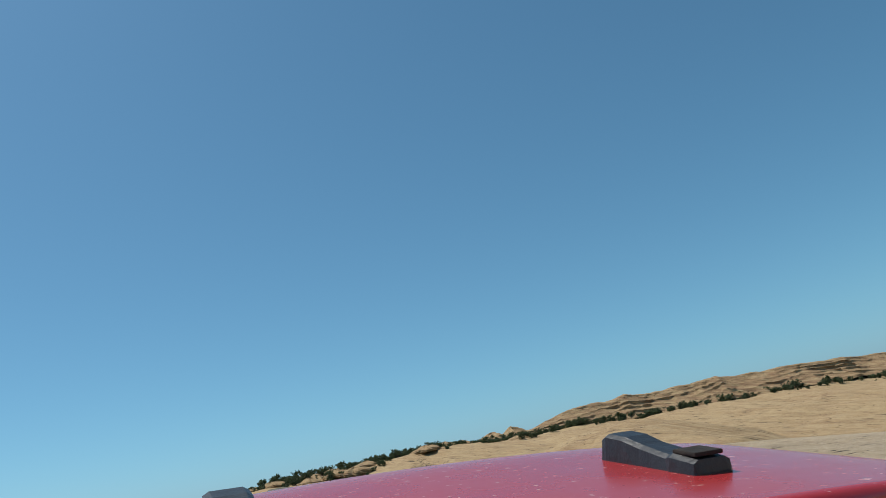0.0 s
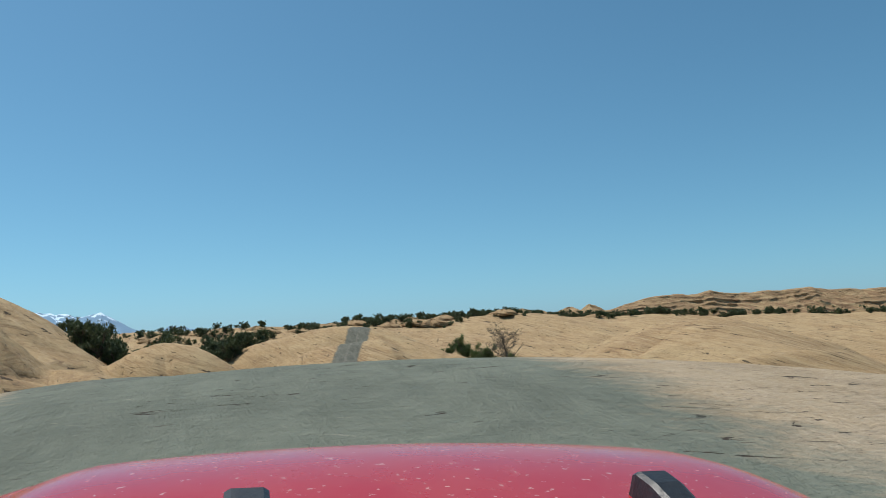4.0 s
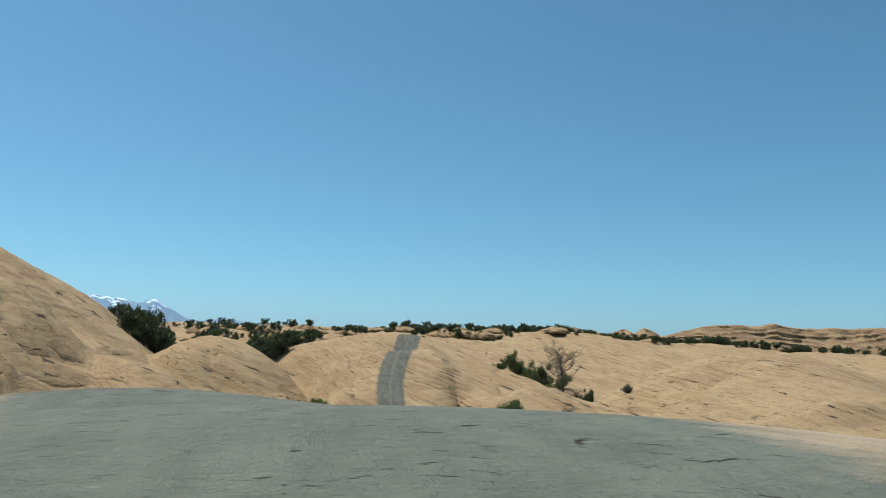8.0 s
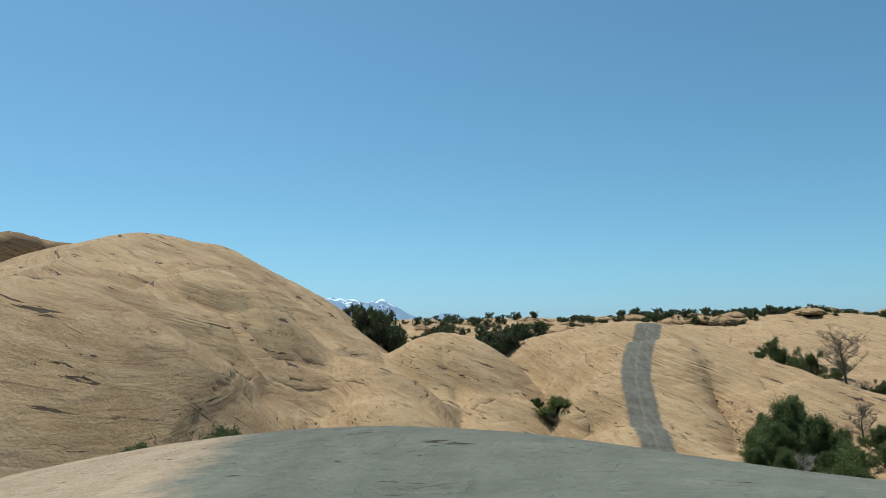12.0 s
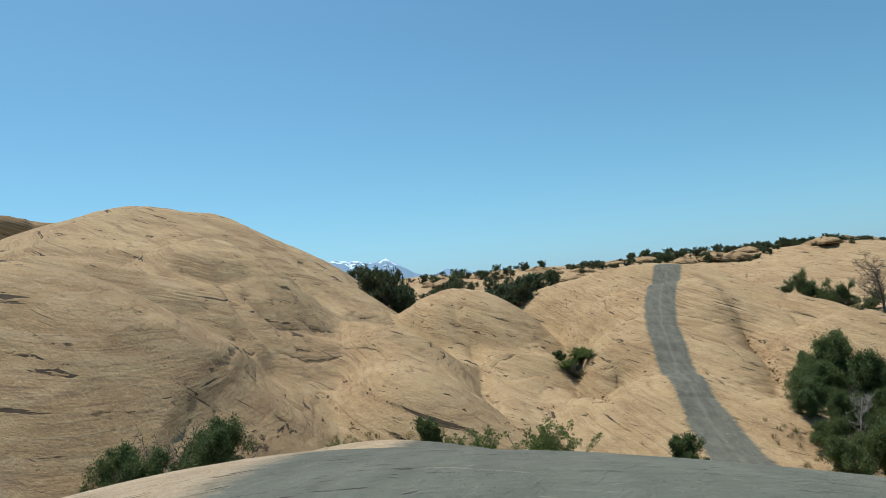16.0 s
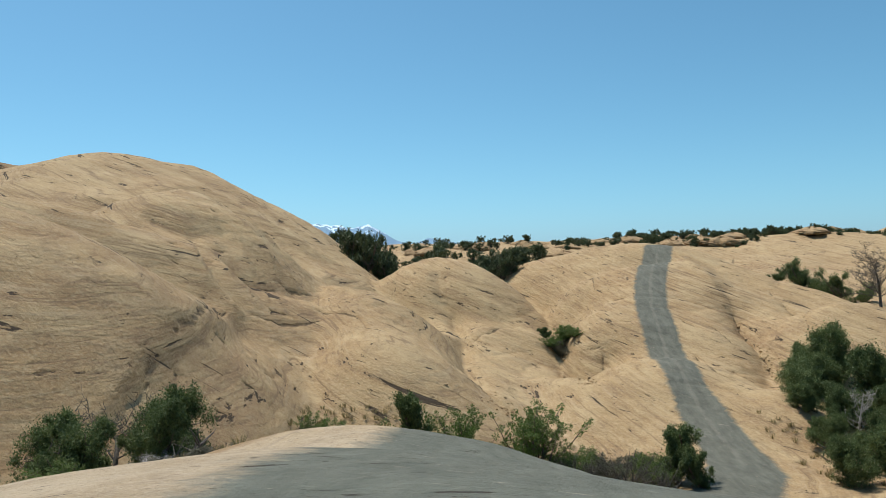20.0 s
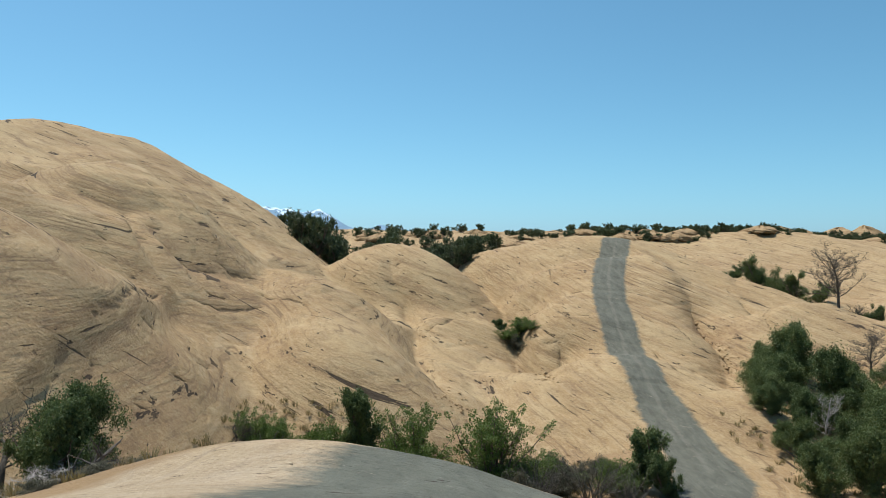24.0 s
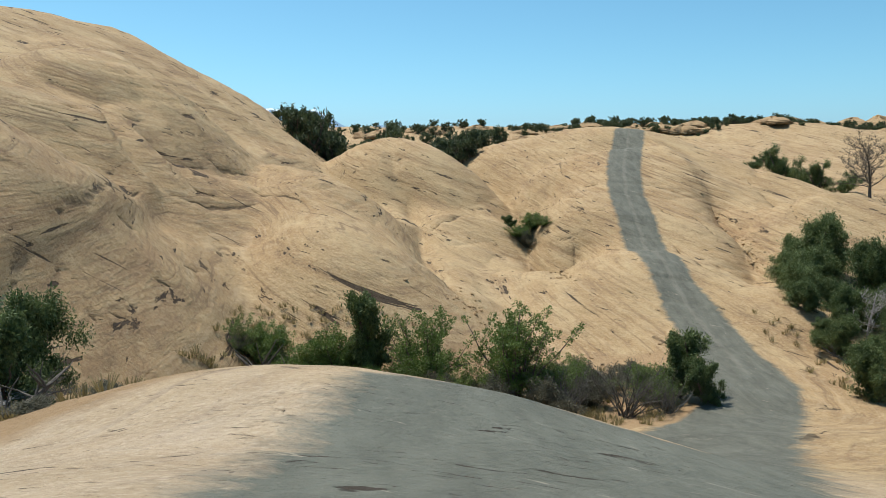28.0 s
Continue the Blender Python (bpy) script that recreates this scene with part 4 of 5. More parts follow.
# dark wood in the gap between the dome and the knoll
for n in range(18):
    x = rng_far.uniform(-28, -9)
    far_tree(n % 4, x, 158 + rng_far.uniform(-7, 12) - 0.4 * (x + 21), rng_far.uniform(0.65, 1.0), 0.9)
for n in range(16):
    x = rng_far.uniform(-27, -12)
    far_tree(n % 4, x, 152 + rng_far.uniform(-3, 9) - 0.5 * (x + 19), rng_far.uniform(0.95, 1.45), rng_far.uniform(0.9, 1.2))
for x, y, s, t in ((-33, 182, 1.2, 1.15), (-30.5, 181, 1.1, 1.1), (-23.5, 168, 1.25, 1.1), (-21.5, 166, 1.1, 1.1), (-36, 186, 1.0, 1.0)):
    far_tree(2, x, y, s, t)
# and in the gap between the knoll and the track's hill
for n in range(20):
    far_tree(n % 4, rng_far.uniform(-6.5, 3.0), 157 + rng_far.uniform(-7, 14), rng_far.uniform(0.7, 1.15))
for n in range(16):
    far_tree(n % 4, rng_far.uniform(-8, 9), 168 + rng_far.uniform(-5, 12), rng_far.uniform(0.8, 1.25))
for n in range(24):
    far_tree(n % 4, rng_far.uniform(-16, 14), 205 + rng_far.uniform(-22, 25), rng_far.uniform(0.7, 1.15))
# scattered over the plateau's belt, in loose bunches
def far_wood(count):
    """The rest of the plateau's trees, too many and too small to count, as one mesh."""
    rng = np.random.RandomState(31)
    bunch = np.random.RandomState(32)
    verts, faces, base = [], [], 0
    crowns = []
    for ob in far_kinds:
        me = [c for c in ob.children if c.name.startswith("crown")][0].data
        co = np.zeros(len(me.vertices) * 3)
        me.vertices.foreach_get("co", co)
        crowns.append(co.reshape(-1, 3))
    spots = []
    for n in range(count + 170):
        if n >= count:          # scrub along the ridge's foot
            f = rng.uniform(0.0, 0.9)
            out = rng.uniform(9, 19)
            cx, cy = 138.1 + f * 150 - out * 0.45, 27.1 - f * 86 - out * 0.89
        elif n % 5 == 0:
            cx = bunch.uniform(-45, 190)
            cy = bunch.uniform(-52, 40) if cx < 22 else bunch.uniform(-6, 26)
        spots.append((cx + rng.normal() * 4.5, 248 + cy + rng.normal() * 3.0))
    spots = np.array(spots)
    heights = ground_height(spots[:, 0], spots[:, 1]) - 0.2
    for n, ((x, y), z) in enumerate(zip(spots, heights)):
        co, w, s = crowns[n % 4], rng.uniform(0, 6.28), rng.uniform(0.22, 0.8)
        turned = np.stack([co[:, 0] * np.cos(w) - co[:, 1] * np.sin(w), co[:, 0] * np.sin(w) + co[:, 1] * np.cos(w), co[:, 2] * rng.uniform(0.6, 1.0)], 1)
        verts.append(turned * s + [x, y, z])
        faces.append(np.arange(len(co)).reshape(-1, 4) + base)
        base += len(co)
    ob = new("far_woodland", leaf_mesh("far_woodland", np.concatenate(verts), np.concatenate(faces), FAR_GREEN))
    tagged(ob, "low dark green juniper scrub scattered over the plateau", "woodland", kind="stuff")


far_wood(460)
for n in range(130):
    bunch = random.Random(n // 4)
    x = bunch.uniform(-45, 190) + rng_far.uniform(-5, 5)
    far_tree(n % 4, x, 248 + (bunch.uniform(-50, 32) if x < 22 else bunch.uniform(-4, 26)) + rng_far.uniform(-3, 3), rng_far.uniform(0.32, 0.92), rng_far.uniform(0.65, 1.0))
# along the foot of the ridge, and a few on its top
for n in range(34):
    f = rng_far.uniform(0.02, 0.62)
    out = rng_far.uniform(9, 17)
    far_tree(n % 4, 138.1 + f * 150 - out * 0.45, 275.1 - f * 86 - out * 0.89, rng_far.uniform(0.45, 1.1), 0.8)


# ---- rock outcrops and the far ridge ----
def varnished_and_shaded(ob, amount):
    """Sets how much brown the rock carries: desert varnish, and shade put into the colour."""
    me = ob.data
    me.attributes.new("varnish_and_shade", "FLOAT", "POINT").data.foreach_set("value", np.full(len(me.vertices), amount, np.float32))


def make_outcrop(seed, length, depth, height, label, flat=2.2):
    """A ledgy sandstone knob: rounded above, undercut in beds, with hollows between."""
    rng = np.random.RandomState(seed)
    nu, nv = 56, 30
    verts, faces = [], []
    ph = rng.uniform(0, 6.28, 8)
    for j in range(nv):
        f = j / (nv - 1)
        bed = (f * 5.0 + 0.2 * math.sin(ph[0])) % 1.0
        notch = 0.08 * math.exp(-((bed - 0.12) / 0.10) ** 2) * (1 - f)
        for i in range(nu):
            w = 2 * math.pi * i / nu
            wob = 1 + 0.16 * math.sin(2 * w + ph[1]) + 0.11 * math.sin(3 * w + ph[2] + 2 * f) + 0.08 * math.sin(7 * w + ph[3]) + 0.05 * math.sin(13 * w + ph[4] + 5 * f)
            r = (1 - f**flat) ** 0.75 * (1 - notch * (1.3 + math.sin(5 * w + ph[5]))) * wob + 0.045 * math.sin(9 * w + 11 * f + ph[7]) * (1 - f) + 0.045 * rng.normal() * (1 - f)
            z = height * (f - 0.18) + min(height, 7.0) * f * (0.10 * math.sin(3 * w + ph[6]) + 0.06 * math.sin(8 * w + ph[2]) + 0.02 * rng.normal())
            verts.append((length / 2 * r * math.cos(w), depth / 2 * r * math.sin(w), z))
    for j in range(nv - 1):
        for i in range(nu):
            a, b = j * nu + i, j * nu + (i + 1) % nu
            faces.append((a, b, b + nu, a + nu))
    ob = new("rock_outcrop", mesh_of("rock_outcrop", verts, faces, ROCK, True))
    # varnish brown that also carries the outcrop's shade in its colour
    varnished_and_shaded(ob, 0.9 if flat > 3 else 0.5)
    return tagged(ob, label, "rock", "outcrops along the skyline")


KNOB = "ledgy tan sandstone outcrop on the plateau"
crop_a, crop_b, crop_c = make_outcrop(1, 10, 8, 4.0, KNOB), make_outcrop(2, 14, 9, 3.2, KNOB), make_outcrop(3, 8, 7, 3.0, KNOB)
stand(crop_a, 12.2, 214.2, 20, 0.56, 0.7, 0.80)
stand(crop_c, 17.8, 219.2, 80, 0.60, 0.7, 0.56)
again(crop_a, 42.3, 259.5, 150, 0.93, 0.7, 0.68)
stand(crop_b, 55.4, 274.5, 10, 1.05, 0.7, 0.41)
again(crop_b, 74.7, 259.0, 40, 1.29, 0.7, 0.61)
again(crop_c, 86.9, 263.9, 0, 1.05, 0.7, 0.48)
again(crop_b, 108.5, 268.6, 20, 1.52, 0.7, 0.82)
again(crop_a, 115.6, 268.5, 60, 1.29, 0.7, 0.68)
again(crop_b, 130.8, 273.5, 30, 1.97, 0.7, 0.88)
again(crop_a, 141.9, 278.4, 100, 1.63, 0.7, 0.95)
again(crop_c, 51.2, 244.6, 0, 1.16, 0.7, 0.75)
again(crop_b, 19.4, 237.1, 0, 0.93, 0.7, 0.68)
again(crop_c, -21.7, 230.0, 30, 0.68, 0.7, 0.72)
stand(make_outcrop(4, 29, 26, 49.5, "dark ledgy sandstone knob behind the dome", 60.0), -119.6, 184.3, 30, 1.0, 1.0)


rng_crop = random.Random(9)
for n in range(26):
    x = rng_crop.uniform(-30, 128)
    again((crop_a, crop_b, crop_c)[n % 3], x, rng_crop.uniform(248, 274) - (4 if x > 60 else 0), rng_crop.uniform(0, 180), rng_crop.uniform(0.7, 1.4), 0.6, rng_crop.uniform(0.4, 0.68))


def build_ridge():
    """A long low ridge of sandstone: rounded crest, broken ledges of many lengths, and a sloping foot."""
    n, rows = 460, 46
    k, g = np.meshgrid(np.arange(n), np.linspace(0, 1, rows), indexing="ij")
    f = k / (n - 1)
    cx, cy = 138.1 + f * 150.0, 275.1 - f * 86.0
    m = f * 173.0                                   # metres along the crest
    high = np.interp(f, [0, 0.10, 0.2, 0.45, 0.75, 1.0], [0.5, 5.5, 9.8, 9.6, 8.5, 8.0]) + 0.7 * fractal(m, 0 * m, 51, 16.0, 4)
    base = ground_height(cx, cy) + f
    h = np.clip(g / 0.6, 0, 1)                      # up the face
    back = np.clip((g - 0.6) / 0.4, 0, 1)           # over the top
    bed = (h * 5 + 1.4 * fractal(m, h * 20, 52, 30.0, 3)) % 1.0
    shelf = bed**3 * np.clip(0.55 + 1.3 * fractal(m, h * 30, 53, 13.0, 3), 0, 1.4)
    out = 13 * (1 - h) ** 1.35 - 26 * back
    out = out + np.where(g < 0.6, 1.9 * shelf * np.clip(6 * h, 0, 1) * np.clip((1 - h) * 4, 0, 1), 0)
    out = out + (1 - back) * (1.6 * fractal(m, h * 12, 54, 17.0, 3) + 0.8 * fractal(m, h * 14, 55, 4.0, 3))
    z = base - 1.5 + (high + 1.5) * 0.84 * h**0.9 + high * 0.16 * np.sin(np.minimum(1, back * 2.2) * np.pi / 2) - 9 * back**2
    z = z + 0.35 * fractal(m, h * 9, 56, 5.0, 3) * np.clip(h * 3, 0, 1)
    verts = np.stack([cx - out * 0.45, cy - out * 0.89, z], 2).reshape(-1, 3)
    a = (np.arange(n - 1)[:, None] * rows + np.arange(rows - 1)[None]).ravel()
    faces = np.stack([a, a + rows, a + rows + 1, a + 1], 1)
    ob = new("backdrop_ridge", mesh_of("backdrop_ridge", verts.tolist(), faces.tolist(), ROCK, True))
    # full brown: varnish plus the overhangs' shadow, painted over the whole ridge
    varnished_and_shaded(ob, 1.0)
    tagged(ob, "long low sandstone ridge with broken shaded ledges", "ridge", kind="structure")


build_ridge()


# ---- far peaks ----
def build_peaks():
    """A snow-streaked range at the edge of sight: ridges fall from each summit."""
    rng = np.random.RandomState(8)
    az = np.radians(np.linspace(-17, 9, 260))
    deg = np.degrees(az)
    rise = np.interp(deg, [-17, -14.5, -13.3, -12.6, -11.6, -10.9, -10.2, -9.8, -9.2, -8.5, -8.0, -7.4, -6.8, -6, -5.2, -4.4, -3.6, -3.2, -2.4, -1, 2, 9],
                     [1.8, 2.6, 3.05, 3.1, 3.05, 3.0, 2.85, 2.72, 2.85, 3.05, 2.8, 2.45, 2.05, 1.6, 1.55, 1.8, 1.95, 1.85, 1.6, 1.4, 1.3, 1.2])
    rise = rise + 0.05 * np.interp(deg, np.linspace(-17, 9, 110), rng.normal(size=110))
    verts, faces = [], []
    rows = 9
    for r in range(rows):
        f = r / (rows - 1)
        dist = 3900 + 500 * f
        wob = 0.10 * np.interp(deg, np.linspace(-17, 9, 70), rng.normal(size=70)) * math.sin(math.pi * f)
        for a, h, w in zip(az, rise, wob):
            z = dist * math.tan(radians(0.4 + (h - 0.4) * f**0.8 + w))
            verts.append((math.sin(a) * dist, math.cos(a) * dist, z))
    n = len(az)
    for r in range(rows - 1):
        for k in range(n - 1):
            faces.append((r * n + k, r * n + k + 1, (r + 1) * n + k + 1, (r + 1) * n + k))
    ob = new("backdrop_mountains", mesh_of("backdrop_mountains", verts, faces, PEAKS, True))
    tagged(ob, "far hazy blue mountain range with snow patches", "mountains", kind="structure")


build_peaks()


# ---- fallen wood and dry grass ----
def make_log(seed, length, label, branches=9, thick=0.15):
    rng = random.Random(seed)
    root = new("fallen_log")
    wood = Wood()
    pts = wood.grow(rng, Vector((-length / 2, 0, 0.12)), Vector((1, 0.1, 0.06)), length, thick, 0.16 if branches else 0.04, 8, 0.01 if branches else -0.02)
    part_of("trunk", mesh_of("trunk", wood.verts, wood.faces, DEADWOOD, True), root)
    for n in range(branches):
        one = Wood()
        q = pts[rng.randrange(1, 8)]
        sub = one.grow(rng, q, Vector((rng.uniform(-0.6, 0.8), rng.uniform(-1, 1), rng.uniform(0.1, 1))), length * 0.3, 0.045, 0.3, 4)
        part_of("branch", mesh_of("branch", one.verts, one.faces, DEADWOOD, True), root)
    return tagged(root, label, "log")


log_a = stand(make_log(51, 3.4, "weathered grey fallen juniper log on sandy ground"), -2.6, 62.8, 15)
again(log_a, -12.4, 63.6, 160, 1.7, 0.0, 1.3, "dark twisted fallen juniper trunk under shrubs")
again(log_a, 21.6, 75.4, 140, 0.8)
again(pale_a, -15.0, 45.0, 30, 0.75, 0.15, 0.3, "bleached dead limbs under a green juniper")
again(pale_a, -15.6, 43.0, 200, 0.65, 0.15, 0.32, "bleached dead limbs under a green juniper")
again(log_a, -14.0, 43.4, 60, 0.8)


def build_grass():
    """Tufts of dry bunch grass over the sandy floor."""
    rng = np.random.RandomState(77)
    spots = []
    while len(spots) < 900:
        if rng.rand() < 0.7:
            x, y = rng.uniform(-18, 12), rng.uniform(60, 72)
        elif rng.rand() < 0.5:
            x, y = rng.uniform(-22, -11.5), rng.uniform(37, 50)
        else:
            x, y = rng.uniform(18, 36), rng.uniform(64, 84)
        spots.append((x, y))
    spots = np.array(spots)
    d, s = along(spots[:, 0], spots[:, 1], ROAD)
    spots = spots[d > 3.2]
    z = ground_height(spots[:, 0], spots[:, 1])
    keep = (z < -5.5) & ((spots[:, 1] < 55) | (z < -9.5))
    spots, z = spots[keep], z[keep]
    k, blades = len(spots), 26
    tall = rng.uniform(0.18, 0.42, (k, 1))
    w = rng.uniform(0, 2 * np.pi, (k, blades))
    lean = rng.uniform(0.1, 0.75, (k, blades))
    base = np.stack([spots[:, :1] + 0.12 * np.cos(w), spots[:, 1:] + 0.12 * np.sin(w), np.repeat(z[:, None], blades, 1) - 0.03], 2)
    tip = base + np.stack([np.cos(w) * lean * tall, np.sin(w) * lean * tall, tall * np.ones_like(w)], 2)
    side = np.stack([-np.sin(w), np.cos(w), 0 * w], 2) * 0.018
    verts = np.stack([base - side, base + side, tip + side * 0.3, tip - side * 0.3], 2).reshape(-1, 3)
    i = np.arange(k * blades)[:, None] * 4
    ob = new("dry_grass", leaf_mesh("dry_grass", verts, np.concatenate([i, i + 1, i + 2, i + 3], 1), GRASS))
    tagged(ob, "tufts of straw-coloured dry grass on sand", "grass", kind="stuff")


build_grass()


def build_rubble():
    """Loose broken stones in the wash, at the gully's mouth and by the crack beside the track."""
    rng = np.random.RandomState(41)
    verts, faces, base = [], [], 0
    bm = bmesh.new()
    bmesh.ops.create_icosphere(bm, subdivisions=2, radius=1.0)
    ball = np.array([tuple(v.co) for v in bm.verts])
    tris = np.array([[v.index for v in f.verts] for f in bm.faces])
    bm.free()
    for cx, cy, sx, sy, count in ((-2.7, 80.5, 0.8, 1.6, 40), (6.5, 94.5, 0.5, 2.5, 30), (26.3, 101.5, 0.5, 2.5, 40), (5.6, 104.5, 0.4, 3.0, 20), (27.4, 112.5, 0.3, 3.0, 20), (2.0, 75.0, 4.0, 2.0, 40)):
        for _ in range(count):
            x, y = cx + rng.normal() * sx, cy + rng.normal() * sy
            size = rng.uniform(0.05, 0.15) * (1.8 if rng.rand() < 0.1 else 1)
            co = ball * (1 + 0.25 * rng.normal(size=(1, 3))) * [1.25, 1.0, 0.6]
            co = co + 0.10 * np.sin(co[:, [1, 2, 0]] * 4 + rng.uniform(0, 6, 3))
            w = rng.uniform(0, 6.28)
            co = np.stack([co[:, 0] * np.cos(w) - co[:, 1] * np.sin(w), co[:, 0] * np.sin(w) + co[:, 1] * np.cos(w), co[:, 2]], 1) * size
            verts.append(co + [x, y, float(ground_height([x], [y])[0]) + size * 0.2])
            faces.append(tris + base)
            base += len(co)
    ob = new("loose_stones", mesh_of("loose_stones", np.concatenate(verts).tolist(), np.concatenate(faces).tolist(), ROCK))
    varnished_and_shaded(ob, 0.3)
    tagged(ob, "small broken sandstone pieces lying in the wash", "stones", kind="stuff")


build_rubble()


# ---- the red off-road car ----
def box(bm, x0, x1, y0, y1, z0, z1, bevel=0.0, seg=2):
    made = bmesh.ops.create_cube(bm, size=1.0)
    vs = made["verts"]
    for v in vs:
        v.co = Vector((x0 if v.co.x < 0 else x1, y0 if v.co.y < 0 else y1, z0 if v.co.z < 0 else z1))
    if bevel:
        es = list({e for v in vs for e in v.link_edges})
        bmesh.ops.bevel(bm, geom=es, offset=bevel, segments=seg, profile=0.6, affect="EDGES")


def sheet(nx, ny, at, thick):
    """A curved panel with thickness: at(u, v) gives a point for u, v in 0..1."""
    top = [Vector(at(i / (nx - 1), j / (ny - 1))) for j in range(ny) for i in range(nx)]
    verts = top + [p - Vector((0, 0, thick)) for p in top]
    n = nx * ny
    faces = []
    for j in range(ny - 1):
        for i in range(nx - 1):
            a = j * nx + i
            faces.append((a, a + 1, a + nx + 1, a + nx))
            faces.append((n + a, n + a + nx, n + a + nx + 1, n + a + 1))
    rim = [i for i in range(nx)] + [j * nx + nx - 1 for j in range(1, ny)] + [(ny - 1) * nx + i for i in range(nx - 2, -1, -1)] + [j * nx for j in range(ny - 2, 0, -1)]
    for a, b in zip(rim, rim[1:] + rim[:1]):
        faces.append((b, a, n + a, n + b))
    return verts, faces


def ring(bm, radius, tube, wide, x, sides=40):
    """A tyre lying across x: a squared ring with tread lugs."""
    prof = [(radius - 0.19, -wide * 0.42), (radius - 0.05, -wide * 0.5), (radius, -wide * 0.36), (radius, wide * 0.36), (radius - 0.05, wide * 0.5), (radius - 0.19, wide * 0.42)]
    rows = []
    for k in range(sides):
        w = 2 * math.pi * k / sides
        lug = 0.014 if k % 2 else 0.0
        rows.append([bm.verts.new((x + o, (r - (lug if 1 < n < 4 else 0)) * math.cos(w), (r - (lug if 1 < n < 4 else 0)) * math.sin(w))) for n, (r, o) in enumerate(prof)])
    for k in range(sides):
        a, b = rows[k], rows[(k + 1) % sides]
        for n in range(len(prof)):
            m = (n + 1) % len(prof)
            bm.faces.new((a[n], a[m], b[m], b[n]))


def hood_height(x, y):
    """Top of the hood: nearly flat at the back, crowned across, rolling down to the front."""
    back = max(0.0, y + 0.55)
    return 1.155 - 0.02 * back - 0.115 * max(0.0, y - 0.05) ** 2 / 0.36 - 0.045 * (x / 0.75) ** 2 - 0.05 * max(0.0, abs(x) - 0.58) ** 2 / 0.0289


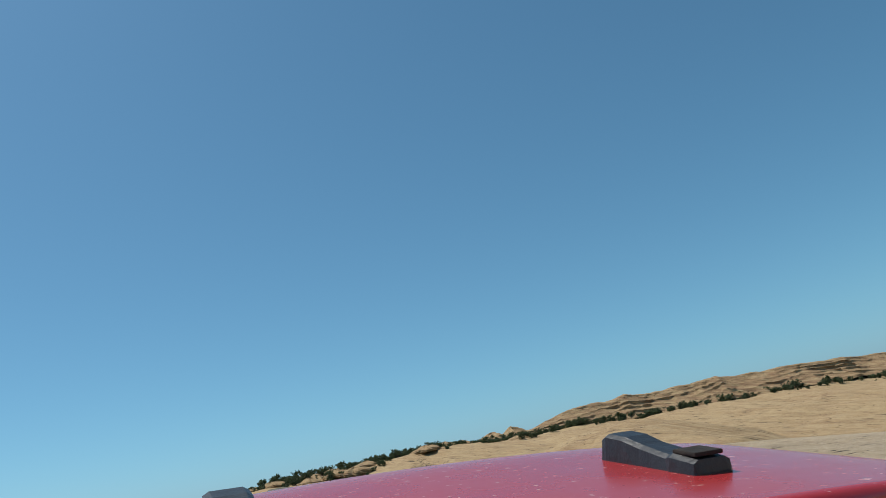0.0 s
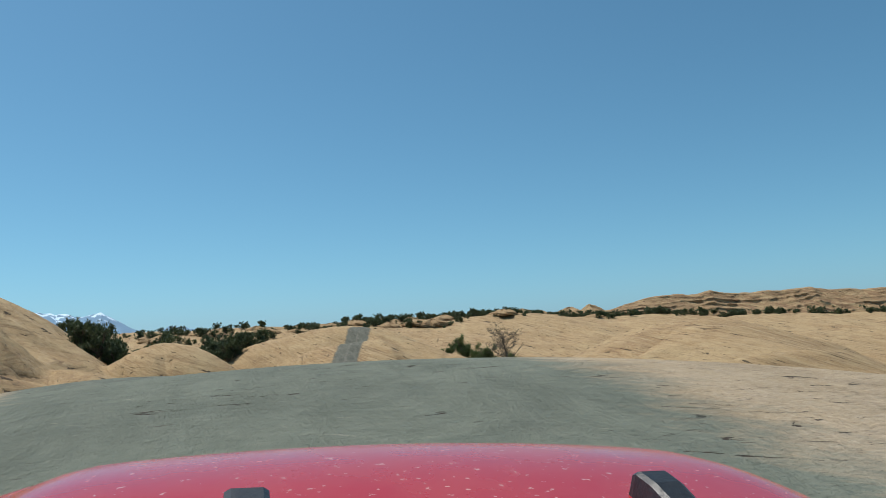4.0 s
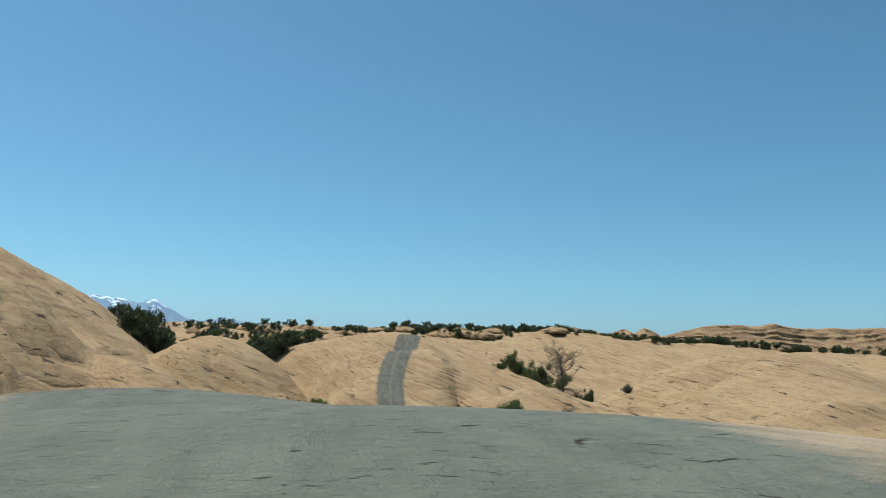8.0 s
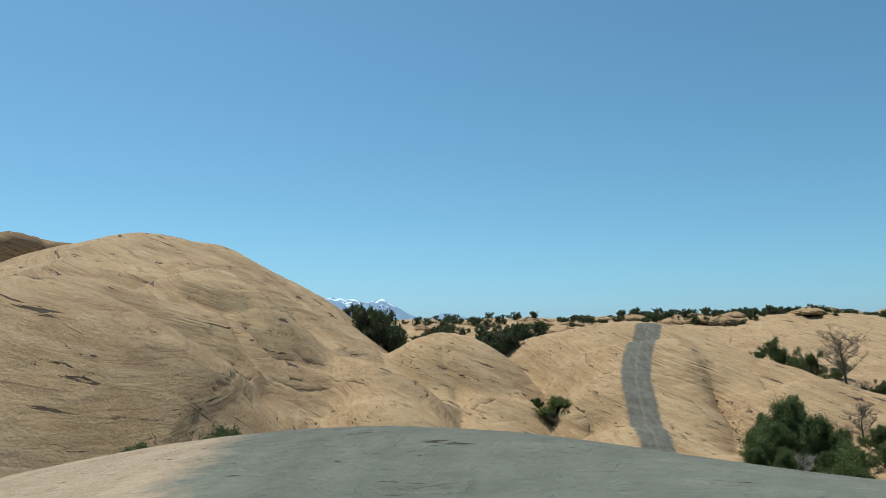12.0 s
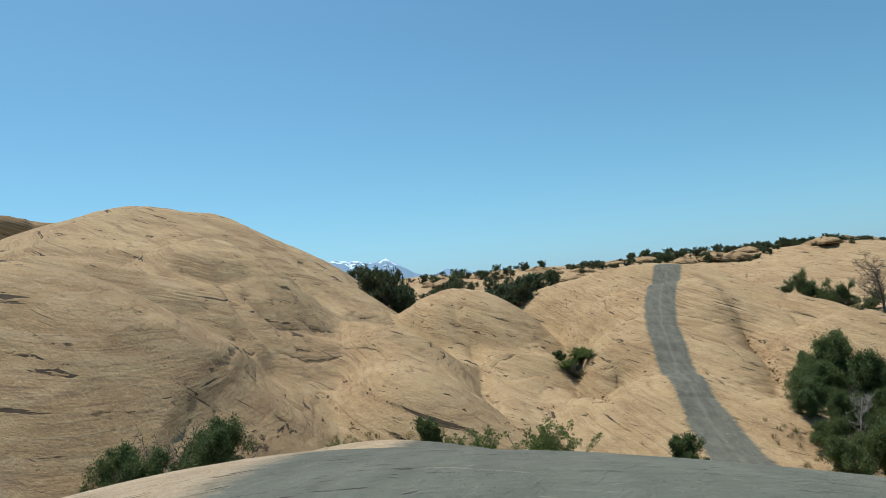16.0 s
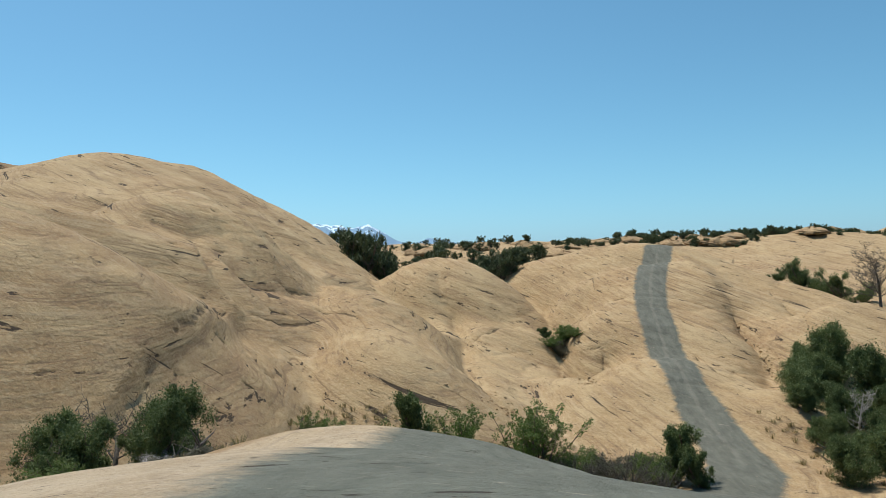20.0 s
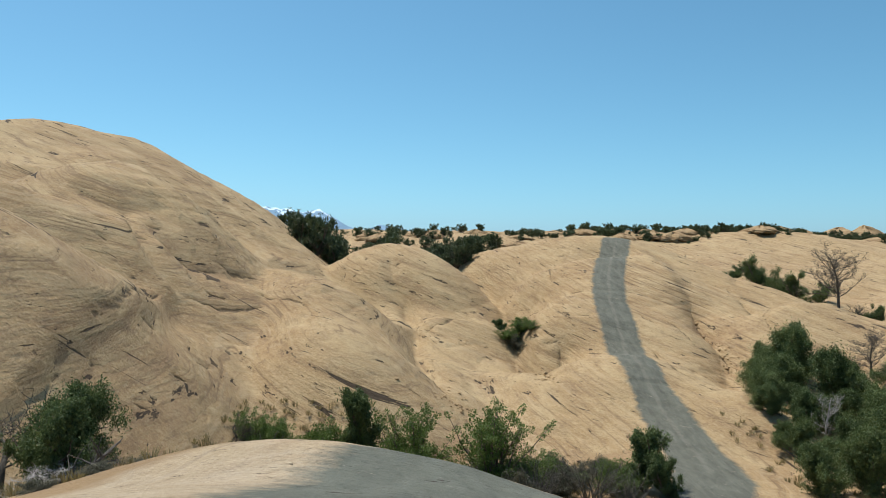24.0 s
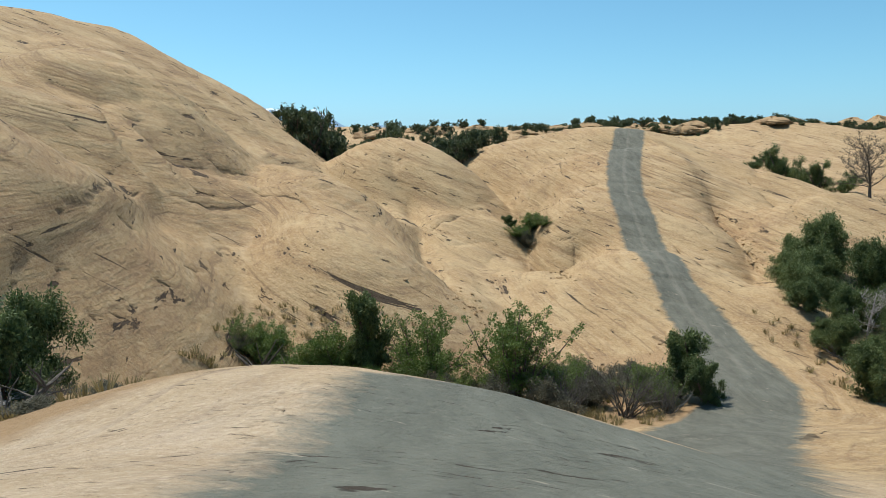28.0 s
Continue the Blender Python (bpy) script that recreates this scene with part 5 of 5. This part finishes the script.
def build_car():
    """The front of the car carries the view; behind it is a low open tub."""
    car = new("off_road_car")
    hood = part_of("hood", mesh_of("hood", *sheet(33, 25, lambda u, v: ((u - 0.5) * 2 * (0.92 - 0.10 * v**1.5), -0.55 + 1.15 * v, hood_height((u - 0.5) * 1.49, -0.55 + 1.15 * v)), 0.03), PAINT, True), car, "dusty red hood with pale specks")
    # along the rest, near end first: place, height over the hood, half width below and above
    profile = [(-0.305, 0.004, 0.040, 0.030), (-0.300, 0.026, 0.044, 0.034), (-0.240, 0.032, 0.044, 0.036), (-0.225, 0.028, 0.043, 0.032),
               (-0.150, 0.038, 0.040, 0.029), (-0.100, 0.049, 0.040, 0.031), (-0.050, 0.052, 0.041, 0.032), (-0.036, 0.046, 0.040, 0.030), (-0.030, 0.010, 0.038, 0.028)]
    for x in (-0.375, 0.375):
        verts, faces = [], []
        for y, tall, low, top in profile:
            z = hood_height(x * 0.87, y) - 0.012
            e = min(0.006, tall * 0.3)
            verts += [(x + o, y, z + v) for o, v in ((-low, 0), (-top - 0.004, 0.012 + tall - e), (-top + e, 0.012 + tall), (top - e, 0.012 + tall), (top + 0.004, 0.012 + tall - e), (low, 0))]
        for r in range(len(profile) - 1):
            faces += [(r * 6 + q, r * 6 + (q + 1) % 6, r * 6 + 6 + (q + 1) % 6, r * 6 + 6 + q) for q in range(6)]
        faces += [tuple(range(5, -1, -1)), tuple(range(len(verts) - 6, len(verts)))]
        rest = part_of("hood_bumper", mesh_of("hood_bumper", verts, faces, BLACK, False), hood, "black plastic windscreen rest on the hood")
        bm = bmesh.new()
        box(bm, x - 0.030, x + 0.030, -0.296, -0.238, hood_height(x * 0.87, -0.27) + 0.030, hood_height(x * 0.87, -0.27) + 0.038, 0.003)
        part("rubber_pad", bm, TYRE, rest, "dull rubber pad")
    for side in (-1, 1):
        part_of("fender", mesh_of("fender", *sheet(9, 25, lambda u, v: (side * (0.935 - 0.085 * v + 0.09 * u), -0.55 + 1.22 * v, 1.02 - 0.06 * v - 0.03 * u - 0.13 * max(0, v - 0.55) ** 2), 0.05), PAINT, True), car, "red front fender")
        bm = bmesh.new()
        box(bm, side * 0.74 - 0.05, side * 0.74 + 0.05, -0.54, 0.5, 0.62, 1.0, 0.01)
        part("inner_panel", bm, PAINT, car)
        bm = bmesh.new()
        box(bm, side * 0.74 - 0.03, side * 0.74 + 0.03, -2.75, -0.56, 0.50, 0.86, 0.02)
        part("tub_side", bm, PAINT, car, "low red body side")
    bm = bmesh.new()
    box(bm, -0.66, 0.66, 0.52, 0.60, 0.58, 0.985, 0.02)
    grille = part("grille", bm, PAINT, car, "red upright grille")
    for n in range(7):
        bm = bmesh.new()
        x = (n - 3) * 0.105
        box(bm, x - 0.03, x + 0.03, 0.603, 0.612, 0.64, 0.93, 0.004)
        part("slot", bm, BLACK, grille, "dark grille slot")
    for side in (-1, 1):
        bm = bmesh.new()
        bmesh.ops.create_cone(bm, cap_ends=True, segments=28, radius1=0.095, radius2=0.088, depth=0.05, matrix=Matrix.Translation((side * 0.49, 0.615, 0.82)) @ Matrix.Rotation(math.pi / 2, 4, "X"))
        part("headlight", bm, STEEL, car, "round headlight", True)
    bm = bmesh.new()
    box(bm, -0.82, 0.82, 0.66, 0.84, 0.50, 0.64, 0.03)
    box(bm, -0.4, -0.3, 0.45, 0.70, 0.50, 0.60)
    box(bm, 0.3, 0.4, 0.45, 0.70, 0.50, 0.60)
    part("bumper", bm, BLACK, car, "black steel front bumper")
    bm = bmesh.new()
    box(bm, -0.72, 0.72, -2.75, -0.56, 0.46, 0.54, 0.01)
    part("tub_floor", bm, BLACK, car)
    bm = bmesh.new()
    box(bm, -0.74, 0.74, -2.79, -2.73, 0.50, 0.86, 0.01)
    part("tailgate", bm, PAINT, car)
    bm = bmesh.new()
    box(bm, -0.90, 0.90, -0.66, -0.545, 0.54, 1.045, 0.015)
    box(bm, -0.60, 0.60, -0.64, -0.555, 1.03, 1.125, 0.02)
    part("cowl", bm, PAINT, car)
    for y in (0.18, -2.25):
        bm = bmesh.new()
        bmesh.ops.create_cone(bm, cap_ends=True, segments=14, radius1=0.05, radius2=0.05, depth=1.5, matrix=Matrix.Translation((0, y, 0.40)) @ Matrix.Rotation(math.pi / 2, 4, "Y"))
        part("axle", bm, BLACK, car)
        for side in (-1, 1):
            bm = bmesh.new()
            ring(bm, 0.40, 0.2, 0.26, 0.0)
            wheel = part("wheel", bm, TYRE, car, "knobbly black off-road tyre")
            wheel.matrix_basis = pose(side * 0.82, y, 0.40)
            bm = bmesh.new()
            bmesh.ops.create_cone(bm, cap_ends=True, segments=28, radius1=0.215, radius2=0.20, depth=0.2, matrix=Matrix.Rotation(math.pi / 2, 4, "Y"))
            part("rim", bm, STEEL, wheel, "grey alloy rim")
    tagged(car, "dusty red off-road car with black hood rests, standing on sandstone", "car")
    # the camera looks from 1.26 m behind the hood rests, a little to the right of the car's own heading
    car.matrix_basis = pose(0.39, -3.80, -1.886, 11.8, 3.28, 0.64)
    return car


build_car()
